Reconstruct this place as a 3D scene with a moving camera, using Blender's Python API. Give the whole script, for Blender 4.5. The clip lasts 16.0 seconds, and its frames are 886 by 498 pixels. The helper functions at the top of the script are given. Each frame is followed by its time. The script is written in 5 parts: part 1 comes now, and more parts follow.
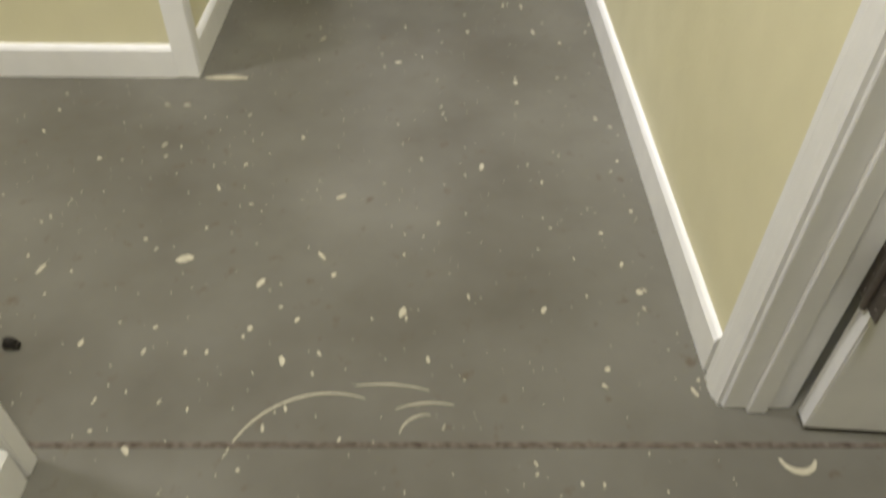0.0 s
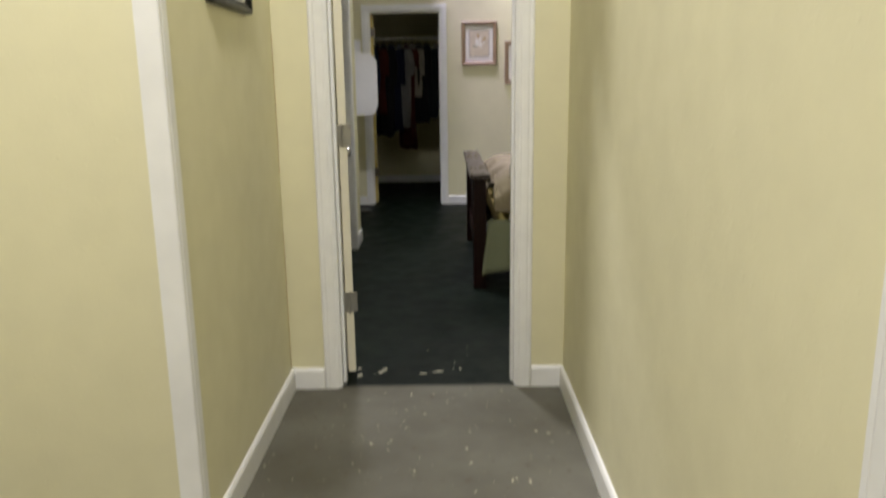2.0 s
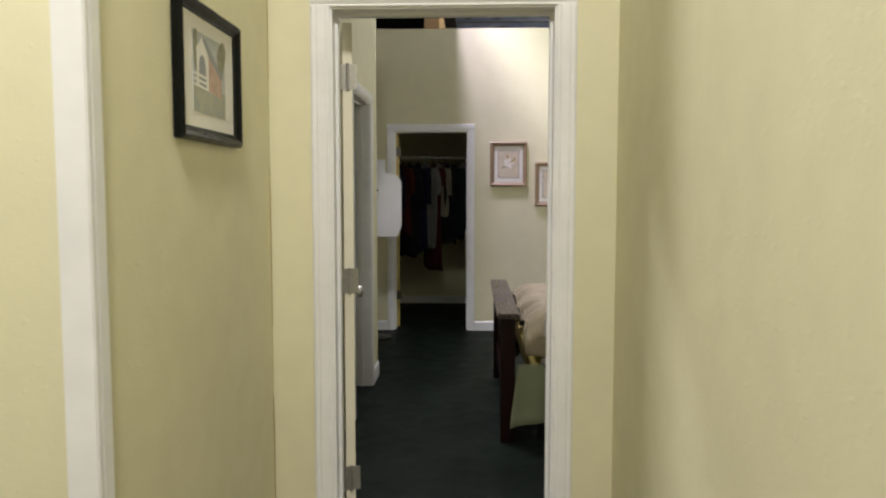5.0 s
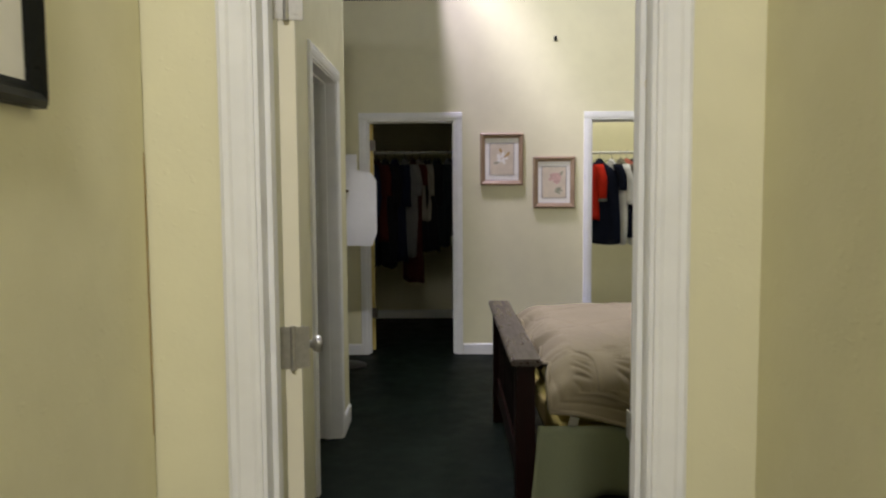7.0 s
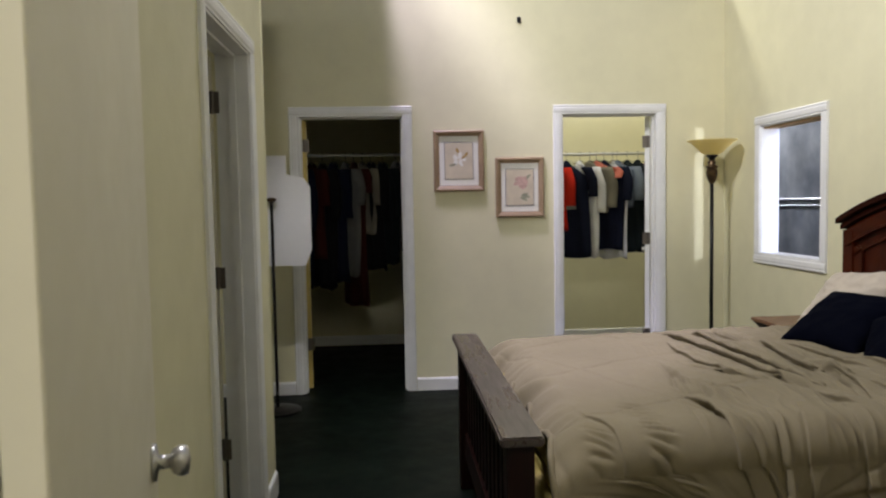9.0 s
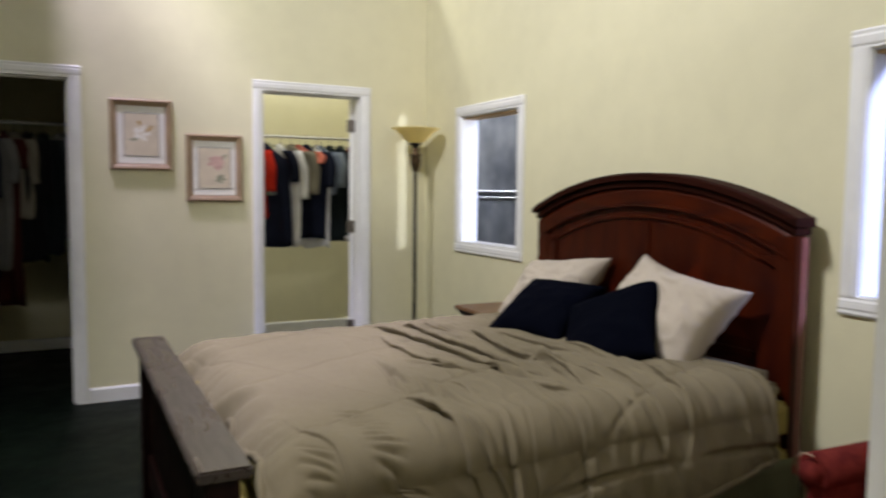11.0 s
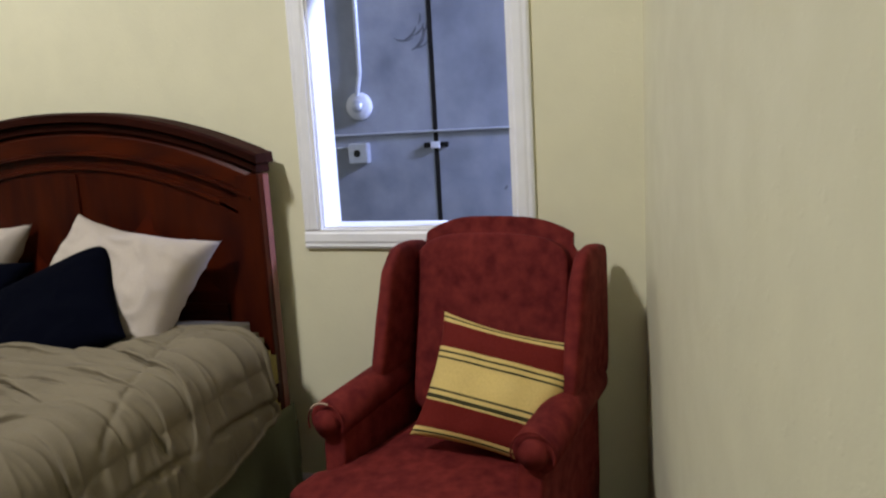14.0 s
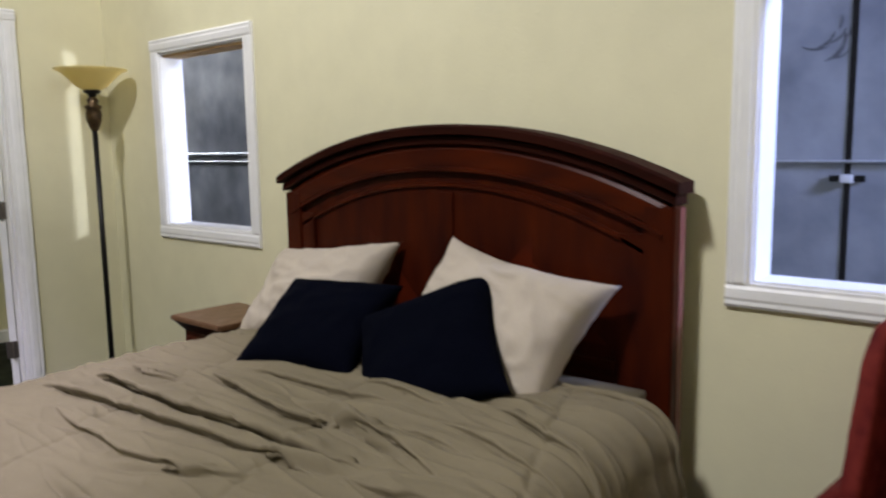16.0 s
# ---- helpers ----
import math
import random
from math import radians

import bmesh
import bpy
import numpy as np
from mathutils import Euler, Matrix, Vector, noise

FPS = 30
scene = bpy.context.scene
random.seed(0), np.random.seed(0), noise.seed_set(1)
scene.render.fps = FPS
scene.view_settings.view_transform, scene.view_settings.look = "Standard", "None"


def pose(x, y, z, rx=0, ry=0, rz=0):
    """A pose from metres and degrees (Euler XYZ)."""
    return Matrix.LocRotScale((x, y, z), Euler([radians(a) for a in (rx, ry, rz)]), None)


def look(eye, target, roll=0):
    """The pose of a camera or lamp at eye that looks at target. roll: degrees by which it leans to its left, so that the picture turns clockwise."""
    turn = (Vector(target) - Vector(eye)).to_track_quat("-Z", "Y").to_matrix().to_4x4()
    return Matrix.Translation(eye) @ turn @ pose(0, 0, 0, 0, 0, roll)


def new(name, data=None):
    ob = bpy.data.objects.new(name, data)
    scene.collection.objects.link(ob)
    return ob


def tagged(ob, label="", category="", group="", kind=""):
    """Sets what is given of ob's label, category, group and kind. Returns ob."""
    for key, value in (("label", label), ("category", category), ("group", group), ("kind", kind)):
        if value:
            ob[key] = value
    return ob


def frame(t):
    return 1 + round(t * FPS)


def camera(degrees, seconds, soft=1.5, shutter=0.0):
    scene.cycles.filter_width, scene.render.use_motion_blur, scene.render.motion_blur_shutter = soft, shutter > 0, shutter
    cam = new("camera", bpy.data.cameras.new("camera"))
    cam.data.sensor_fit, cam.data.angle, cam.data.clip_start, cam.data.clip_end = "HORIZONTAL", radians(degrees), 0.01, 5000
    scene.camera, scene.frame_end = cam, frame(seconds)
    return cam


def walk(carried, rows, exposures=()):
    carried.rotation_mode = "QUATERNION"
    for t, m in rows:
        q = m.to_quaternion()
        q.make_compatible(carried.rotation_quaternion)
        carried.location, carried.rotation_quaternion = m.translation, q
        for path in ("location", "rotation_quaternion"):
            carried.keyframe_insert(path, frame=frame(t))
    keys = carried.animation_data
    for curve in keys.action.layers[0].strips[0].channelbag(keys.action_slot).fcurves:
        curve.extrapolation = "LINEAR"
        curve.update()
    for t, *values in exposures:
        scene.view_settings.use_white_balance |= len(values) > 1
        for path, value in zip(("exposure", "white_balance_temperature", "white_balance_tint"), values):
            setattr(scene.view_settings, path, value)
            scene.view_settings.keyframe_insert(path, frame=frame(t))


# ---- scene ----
cam = camera(61.0, 16.0, soft=2.2, shutter=0.5)
PATH = [
    (0, (0.45, 0.877, 1.112), (0.478, 2.325, -0.268), 1.0),
    (0.5, (0.432, 0.894, 1.163), (0.484, 2.516, -0.007), 0.5),
    (1, (0.419, 0.914, 1.226), (0.451, 2.711, 0.348), 0.8),
    (1.5, (0.413, 0.903, 1.264), (0.441, 2.79, 0.603), 0.6),
    (2, (0.466, 0.901, 1.307), (0.455, 2.853, 0.873), -0.8),
    (2.5, (0.472, 0.891, 1.384), (0.452, 2.879, 1.163), -0.5),
    (3, (0.473, 0.923, 1.41), (0.44, 2.917, 1.259), -1.1),
    (3.5, (0.503, 0.912, 1.402), (0.459, 2.906, 1.252), -0.8),
    (5.8, (0.425, 1.888, 1.42), (0.326, 3.88, 1.269), -0.2),
    (6, (0.398, 2.001, 1.421), (0.297, 3.994, 1.289), -0.7),
    (6.5, (0.341, 2.27, 1.427), (0.337, 4.266, 1.304), -1.0),
    (7, (0.36, 2.549, 1.423), (0.347, 4.543, 1.27), -0.4),
    (7.5, (0.369, 2.805, 1.418), (0.285, 4.8, 1.296), 0.3),
    (8, (0.327, 3.076, 1.432), (0.314, 5.072, 1.312), -1.2),
    (8.2, (0.327, 3.182, 1.4), (0.361, 5.178, 1.279), -1.2),
    (10.3, (0.338, 3.856, 1.385), (0.771, 5.803, 1.241), -0.6),
    (10.5, (0.378, 3.881, 1.365), (0.937, 5.795, 1.214), 0.1),
    (11, (0.369, 3.897, 1.357), (1.27, 5.676, 1.204), 0.6),
    (11.5, (0.37, 3.913, 1.382), (1.489, 5.561, 1.2), -0.1),
    (12, (0.391, 3.999, 1.358), (1.536, 5.626, 1.152), -0.4),
    (12.5, (0.445, 4.124, 1.36), (1.613, 5.734, 1.154), -0.0),
    (13, (0.541, 4.221, 1.33), (1.89, 5.677, 1.088), -0.1),
    (13.5, (0.562, 4.25, 1.348), (2.271, 5.256, 1.085), -3.0),
    (14, (0.56, 4.322, 1.353), (2.417, 4.981, 1.012), -3.3),
    (14.5, (0.643, 4.428, 1.332), (2.48, 5.113, 0.94), -2.4),
    (15, (0.743, 4.559, 1.345), (2.447, 5.541, 0.984), -2.3),
    (15.5, (0.795, 4.706, 1.337), (2.35, 5.922, 1.014), -1.7),
    (16, (0.814, 4.899, 1.368), (2.318, 6.191, 1.106), -0.9),
]
walk(cam, [(t, look(eye, target, roll)) for t, eye, target, roll in PATH], [(0, 0.30), (1.5, 0.14), (3.5, 0.06), (6, -0.06), (8, -0.17), (10.5, -0.15), (12.5, -0.11), (14, -0.15), (16, -0.20)])

# ---- light ----
world = bpy.data.worlds.new("world")
world.use_nodes = True
scene.world = world
world.node_tree.nodes["Background"].inputs[0].default_value = (1.0, 0.95, 0.85, 1)
world.node_tree.nodes["Background"].inputs[1].default_value = 0.004


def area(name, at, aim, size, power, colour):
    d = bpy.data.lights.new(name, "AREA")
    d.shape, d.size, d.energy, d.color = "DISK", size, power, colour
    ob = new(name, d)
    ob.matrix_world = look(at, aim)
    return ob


WARM = (1.0, 0.96, 0.92)
COOL = (0.42, 0.51, 1.0)
area("high_bay_bedroom", (-0.25, 6.45, 4.3), (1.7, 6.7, 1.3), 0.5, 163, (0.965, 0.95, 1.0))
area("high_bay_hall", (0.34, 1.0, 4.3), (0.25, 2.5, 0.9), 0.5, 112, WARM)
area("high_bay_corridor", (-1.7, 2.05, 4.1), (0.9, 2.4, 1.0), 0.4, 68, (0.98, 0.955, 1.0))
# unseen lamp added above the open-topped closet to brighten its back wall
area("added_closet_lamp", (1.9, 9.85, 4.2), (1.9, 10.6, 1.2), 0.4, 66, (0.98, 0.96, 0.86))
area("high_bay_passage", (3.7, 2.4, 2.75), (3.75, 5.8, 1.4), 0.5, 430, COOL)
# added lamp, out of sight, to brighten the concrete beyond window 1
area("added_passage_lamp", (3.75, 12.4, 2.8), (4.1, 9.8, 1.0), 0.5, 95, (0.9, 0.93, 1.0))


def reflector(name, at, aim, degrees_, power, colour, blend, soft_):
    """A lamp in a deep reflector, which throws a cone."""
    d = bpy.data.lights.new(name, "SPOT")
    d.energy, d.color, d.spot_size, d.spot_blend, d.shadow_soft_size = power, colour, math.radians(degrees_), blend, soft_
    new(name, d).matrix_world = look(at, aim)


reflector("high_bay_alcove", (0.0, 8.23, 5.5), (0.0, 8.24, 0.0), 56, 1150, (0.78, 0.70, 1.0), 0.14, 0.22)
reflector("work_light", (3.9, 4.25, 1.5), (2.86, 8.1, 1.45), 20, 560, (0.85, 0.88, 1.0), 0.3, 0.06)

# ---- materials ----


def mat(name, colour, rough=0.6, metal=0.0, grain=40.0, vary=0.12, bump=0.0, bump_scale=200.0, big=1.5, big_vary=0.08, second=None, stretch=None, coat=0.0, rand=0.0, spec=None):
    """A procedural surface: base colour with variation at two scales, and fine relief."""
    m = bpy.data.materials.new(name)
    m.use_nodes = True
    nt = m.node_tree
    b = nt.nodes["Principled BSDF"]
    b.inputs["Specular IOR Level"].default_value = spec if spec is not None else 0.5 if rough < 0.7 else 0.05
    b.inputs["Metallic"].default_value = metal
    b.inputs["Coat Weight"].default_value = coat
    tc = nt.nodes.new("ShaderNodeTexCoord")
    src = tc.outputs["Object"]
    if stretch:
        mp = nt.nodes.new("ShaderNodeMapping")
        mp.inputs["Scale"].default_value = stretch
        nt.links.new(src, mp.inputs[0])
        src = mp.outputs[0]

    def tex(scale, detail):
        n = nt.nodes.new("ShaderNodeTexNoise")
        n.inputs["Scale"].default_value = scale
        n.inputs["Detail"].default_value = detail
        nt.links.new(src, n.inputs["Vector"])
        return n.outputs["Fac"]

    fine, wide = tex(grain, 4), tex(big, 3)

    def ramp(fac, lo, hi, a=0.3, z=0.7):
        r = nt.nodes.new("ShaderNodeMapRange")
        r.inputs[1].default_value, r.inputs[2].default_value = a, z
        r.inputs[3].default_value, r.inputs[4].default_value = lo, hi
        nt.links.new(fac, r.inputs[0])
        return r.outputs[0]

    mixer = nt.nodes.new("ShaderNodeMix")
    mixer.data_type = "RGBA"
    mixer.inputs[6].default_value = (*colour, 1)
    mixer.inputs[7].default_value = (*(second or [c * 0.6 for c in colour]), 1)
    nt.links.new(ramp(fine, 0.0, 1.0 if second else vary * 2), mixer.inputs[0])
    hsv = nt.nodes.new("ShaderNodeHueSaturation")
    nt.links.new(mixer.outputs[2], hsv.inputs["Color"])
    val = ramp(wide, 1 - big_vary, 1 + big_vary)
    if rand:
        oi = nt.nodes.new("ShaderNodeObjectInfo")
        mul = nt.nodes.new("ShaderNodeMath")
        mul.operation = "MULTIPLY"
        nt.links.new(val, mul.inputs[0])
        nt.links.new(ramp(oi.outputs["Random"], 1 - rand, 1 + rand, 0, 1), mul.inputs[1])
        val = mul.outputs[0]
    nt.links.new(val, hsv.inputs["Value"])
    nt.links.new(hsv.outputs[0], b.inputs["Base Color"])
    nt.links.new(ramp(fine, max(rough - 0.08, 0.02), min(rough + 0.08, 1)), b.inputs["Roughness"])
    if bump:
        bp = nt.nodes.new("ShaderNodeBump")
        bp.inputs["Strength"].default_value = bump
        bp.inputs["Distance"].default_value = 0.003
        nt.links.new(tex(bump_scale, 3), bp.inputs["Height"])
        nt.links.new(bp.outputs[0], b.inputs["Normal"])
    return m


PAINT = mat("yellow wall paint", (0.70, 0.665, 0.45), 0.62, grain=9, vary=0.05, bump=0.16, bump_scale=70, big=0.9, big_vary=0.05)
# rolled-on texture: sparse raised drips over the fine stipple
nt = PAINT.node_tree
tc = nt.nodes.new("ShaderNodeTexCoord")
blotch = nt.nodes.new("ShaderNodeTexNoise")
blotch.inputs["Scale"].default_value, blotch.inputs["Detail"].default_value = 48, 3
raised = nt.nodes.new("ShaderNodeMapRange")
raised.inputs[1].default_value, raised.inputs[2].default_value = 0.63, 0.70
relief = nt.nodes.new("ShaderNodeBump")
relief.inputs["Strength"].default_value, relief.inputs["Distance"].default_value = 0.2, 0.002
nt.links.new(tc.outputs["Object"], blotch.inputs["Vector"])
nt.links.new(blotch.outputs["Fac"], raised.inputs[0])
nt.links.new(raised.outputs[0], relief.inputs["Height"])
fine_bump = [n for n in nt.nodes if n.type == "BUMP" and n != relief][0]
nt.links.new(relief.outputs[0], fine_bump.inputs["Normal"])
TRIM = mat("white trim paint", (0.80, 0.80, 0.79), 0.42, grain=14, vary=0.07, bump=0.08, bump_scale=60, big=2.5, big_vary=0.05)
DOORP = mat("cream door paint", (0.74, 0.70, 0.55), 0.45, grain=12, vary=0.05, bump=0.06, bump_scale=50)
RAW = mat("bare pine", (0.62, 0.42, 0.22), 0.7, grain=10, vary=0.3, stretch=(1, 14, 14), bump=0.1)
EDGEW = mat("yellowed door edge", (0.62, 0.48, 0.14), 0.6, grain=14, vary=0.2)
CHERRY = mat("dark cherry wood", (0.060, 0.0090, 0.002), 0.38, grain=4, vary=0.3, second=(0.020, 0.0025, 0.0009), stretch=(5, 1, 5), bump=0.04, bump_scale=40, spec=0.12)
CHERRY_V = mat("dark cherry wood upright", (0.054, 0.0080, 0.0018), 0.38, grain=3.5, vary=0.3, second=(0.021, 0.0025, 0.0009), stretch=(4, 4, 1), bump=0.04, bump_scale=40, spec=0.12)
VENEER = mat("cherry veneer", (0.070, 0.0092, 0.0026), 0.36, grain=4, vary=0.3, second=(0.034, 0.0042, 0.0013), stretch=(5, 3, 3), bump=0.04, bump_scale=40, spec=0.14)
# rosy tone carries the window light on the headboard post
LITSIDE = mat("window-lit rosy wood", (0.17, 0.05, 0.035), 0.45, grain=5, vary=0.3, stretch=(4, 4, 1))
DARKCH = mat("dark crown moulding wood", (0.026, 0.005, 0.0025), 0.6, grain=6, vary=0.4, second=(0.014, 0.003, 0.0015), stretch=(9, 1, 9), spec=0.05)
ESPRESSO = mat("dusty dark wood cap", (0.034, 0.023, 0.018), 0.3, spec=0.6, grain=5, vary=0.3, stretch=(9, 1, 9), big=3, big_vary=0.2)
WALNUT = mat("brown nightstand wood", (0.18, 0.088, 0.04), 0.38, grain=6, vary=0.35, stretch=(2, 12, 12))
# footboard and rails: the bed's cherry wood with shade put into the colour
CHERRY_SHADED = mat("shade-darkened cherry wood", (0.011, 0.003, 0.002), 0.4, grain=6, second=(0.006, 0.002, 0.0015), stretch=(9, 9, 1), spec=0.16)
DUVET = mat("tan comforter cotton", (0.188, 0.158, 0.102), 0.9, spec=0.15, grain=260, vary=0.1, bump=0.25, bump_scale=700, big=2.2, big_vary=0.07)
SKIRT = mat("sage bed skirt cloth", (0.13, 0.14, 0.085), 0.9, grain=200, vary=0.12, bump=0.2, bump_scale=600)
TICK = mat("gold mattress ticking", (0.30, 0.24, 0.075), 0.8, grain=90, vary=0.25, bump=0.2, bump_scale=200)
LINEN = mat("beige linen pillow", (0.47, 0.41, 0.335), 0.88, grain=300, vary=0.1, bump=0.22, bump_scale=600, big=4, big_vary=0.05)
NAVY = mat("navy cushion cloth", (0.0012, 0.0017, 0.005), 0.95, spec=0.03, grain=260, vary=0.3, bump=0.2, bump_scale=600)
DAMASK = mat("burgundy damask upholstery", (0.165, 0.021, 0.016), 0.8, spec=0.12, grain=24, second=(0.085, 0.009, 0.009), bump=0.2, bump_scale=350, big=4, big_vary=0.12)
SEAM = mat("worn pale piping", (0.45, 0.33, 0.24), 0.8, grain=80, vary=0.4)
GOLD = mat("gold stripe cloth", (0.62, 0.46, 0.16), 0.75, grain=200, vary=0.15, bump=0.2, bump_scale=500)
BRICKRED = mat("red stripe cloth", (0.13, 0.013, 0.009), 0.8, spec=0.1, grain=200, vary=0.2, bump=0.2, bump_scale=500)
OLIVE = mat("dark olive stripe cloth", (0.05, 0.045, 0.02), 0.8, grain=200, vary=0.2)
BLACKF = mat("black picture frame lacquer", (0.006, 0.007, 0.006), 0.35, grain=30, vary=0.3, spec=0.14)
OAKF = mat("tan picture frame wood", (0.34, 0.235, 0.14), 0.42, grain=20, vary=0.3, stretch=(6, 6, 6))
MATB = mat("white picture mat", (0.78, 0.76, 0.70), 0.8, grain=60, vary=0.04)
INK = mat("grey rule line", (0.10, 0.10, 0.12), 0.8)
PARCH = mat("cream print paper", (0.66, 0.58, 0.44), 0.8, grain=18, vary=0.2, big=9, big_vary=0.08)
ROSE = mat("rose print ink", (0.66, 0.44, 0.38), 0.8, grain=60, vary=0.4)
LEAFI = mat("sage print ink", (0.36, 0.36, 0.26), 0.8, grain=60, vary=0.4)
OCHRE = mat("ochre print ink", (0.52, 0.34, 0.14), 0.8, grain=60, vary=0.4)
SKYI = mat("grey blue print ink", (0.55, 0.57, 0.55), 0.8, grain=25, vary=0.3)
SKYD = mat("grey roof print ink", (0.36, 0.37, 0.37), 0.8, grain=40, vary=0.2)
BARN = mat("red barn print ink", (0.56, 0.42, 0.34), 0.8, grain=40, vary=0.3, stretch=(1, 8, 1))
GRASSI = mat("meadow print ink", (0.44, 0.45, 0.32), 0.8, grain=35, second=(0.36, 0.37, 0.36))
IRON = mat("black iron", (0.014, 0.013, 0.012), 0.38, metal=0.6, grain=60, vary=0.3, bump=0.1)
BRONZE = mat("antique bronze", (0.10, 0.06, 0.025), 0.35, metal=0.7, grain=50, second=(0.03, 0.02, 0.012))
AMBER = mat("amber glass shade", (0.86, 0.72, 0.34), 0.5, grain=10, vary=0.25, big=5, big_vary=0.1)
NICKEL = mat("satin nickel hinge", (0.48, 0.47, 0.45), 0.36, metal=0.9, grain=80, vary=0.2)
AGED = mat("aged bronze hinge", (0.16, 0.14, 0.12), 0.45, metal=0.7, grain=80, vary=0.2)
BOARD = mat("white foam board", (0.80, 0.79, 0.80), 0.7, grain=30, vary=0.03)
CONCRETE = mat("grey tilt-up concrete", (0.30, 0.31, 0.33), 0.85, grain=3.5, second=(0.17, 0.18, 0.205), bump=0.3, bump_scale=40, big=1.6, big_vary=0.3)
STEELW = mat("galvanised conduit", (0.55, 0.57, 0.6), 0.4, metal=0.6, grain=40, vary=0.2)
WHITEP = mat("white painted metal", (0.62, 0.62, 0.63), 0.5, grain=40, vary=0.1)
DARKG = mat("dark gap shadow board", (0.02, 0.018, 0.015), 0.9)
DECK = mat("dark roof deck", (0.035, 0.035, 0.04), 0.9, grain=6, vary=0.3)
JOIST = mat("black joist steel", (0.02, 0.022, 0.024), 0.5, metal=0.3, grain=30, vary=0.3)
FOIL = mat("grey roof insulation", (0.45, 0.47, 0.5), 0.6, grain=5, vary=0.25, bump=0.3, bump_scale=12)
DROPS = mat("dried cream paint drops", (0.42, 0.39, 0.28), 0.6, grain=60, vary=0.25, rand=0.0)
# the darker of the two maroons has the unlit closet's shade in its colour
CLOTHES = [mat("%s garment cloth" % n, c, 0.9, spec=0.08, grain=180, vary=0.2, bump=0.2, bump_scale=500, big=7, big_vary=0.12) for n, c in (
    ("red", (0.42, 0.022, 0.012)), ("navy", (0.008, 0.010, 0.022)), ("white", (0.62, 0.62, 0.64)), ("grey olive", (0.17, 0.155, 0.12)),
    ("coral", (0.50, 0.15, 0.11)), ("slate blue", (0.16, 0.19, 0.24)), ("charcoal green", (0.010, 0.014, 0.015)), ("maroon", (0.11, 0.018, 0.012)),
    ("shaded maroon", (0.045, 0.010, 0.008)), ("black", (0.009, 0.009, 0.010)), ("patterned grey", (0.13, 0.13, 0.12)))]
RED, NAVYC, WHITE, OLIVEC, CORAL, SLATE, CHAR, MAROON, MAROON_SHADED, BLACK, GREYP = CLOTHES


def floor_material():
    """Worn grey painted concrete in the hall, near-black green paint in the bedroom, spattered and scuffed."""
    m = mat("worn painted concrete floor", (0.5, 0.5, 0.5), 0.55, grain=30, vary=0.1, bump=0.08, bump_scale=60)
    nt = m.node_tree
    b = nt.nodes["Principled BSDF"]
    tc = nt.nodes.new("ShaderNodeTexCoord")
    xyz = nt.nodes.new("ShaderNodeSeparateXYZ")
    nt.links.new(tc.outputs["Object"], xyz.inputs[0])

    def noise_(scale, detail, rough=0.55):
        n = nt.nodes.new("ShaderNodeTexNoise")
        n.inputs["Scale"].default_value, n.inputs["Detail"].default_value, n.inputs["Roughness"].default_value = scale, detail, rough
        nt.links.new(tc.outputs["Object"], n.inputs["Vector"])
        return n.outputs["Fac"]

    def rng(f, a, z, lo=0.0, hi=1.0):
        r = nt.nodes.new("ShaderNodeMapRange")
        for k, v in enumerate((a, z, lo, hi)):
            r.inputs[k + 1].default_value = v
        nt.links.new(f, r.inputs[0])
        return r.outputs[0]

    def mix(f, a, c):
        n = nt.nodes.new("ShaderNodeMix")
        n.data_type = "RGBA"
        nt.links.new(f, n.inputs[0])
        for k, v in ((6, a), (7, c)):
            if isinstance(v, tuple):
                n.inputs[k].default_value = (*v, 1)
            else:
                nt.links.new(v, n.inputs[k])
        return n.outputs[2]

    grey = mix(rng(noise_(1.3, 5), 0.35, 0.65), (0.093, 0.087, 0.068), (0.154, 0.149, 0.124))
    grey = mix(rng(noise_(22, 4), 0.62, 0.75), grey, (0.10, 0.085, 0.062))
    dark = mix(rng(noise_(2.1, 5), 0.4, 0.7), (0.0022, 0.0045, 0.0027), (0.005, 0.009, 0.006))
    base = mix(rng(xyz.outputs[1], 3.99, 4.03), grey, dark)
    nt.links.new(base, b.inputs["Base Color"])
    nt.links.new(rng(noise_(6, 4), 0.3, 0.7, 0.42, 0.62), b.inputs["Roughness"])
    b.inputs["Specular IOR Level"].default_value = 0.09
    return m


FLOOR = floor_material()
# frosted glass lets the light of the roof lamps glow through the bowl
nt = AMBER.node_tree
through_glass = nt.nodes.new("ShaderNodeBsdfTranslucent")
through_glass.inputs["Color"].default_value = (0.95, 0.86, 0.55, 1)
half = nt.nodes.new("ShaderNodeMixShader")
half.inputs[0].default_value = 0.62
nt.links.new(nt.nodes["Principled BSDF"].outputs[0], half.inputs[1])
nt.links.new(through_glass.outputs[0], half.inputs[2])
nt.links.new(half.outputs[0], nt.nodes["Material Output"].inputs[0])

# ---- building helpers ----


def part(name, bm, material, parent=None, label="", smooth=False):
    me = bpy.data.meshes.new(name)
    bmesh.ops.recalc_face_normals(bm, faces=bm.faces)
    bm.to_mesh(me)
    bm.free()
    for mm in material if isinstance(material, (list, tuple)) else [material]:
        me.materials.append(mm)
    if smooth:
        me.shade_smooth()
    ob = new(name, me)
    if parent:
        ob.parent = parent
    if label:
        ob["label"] = label
    return ob


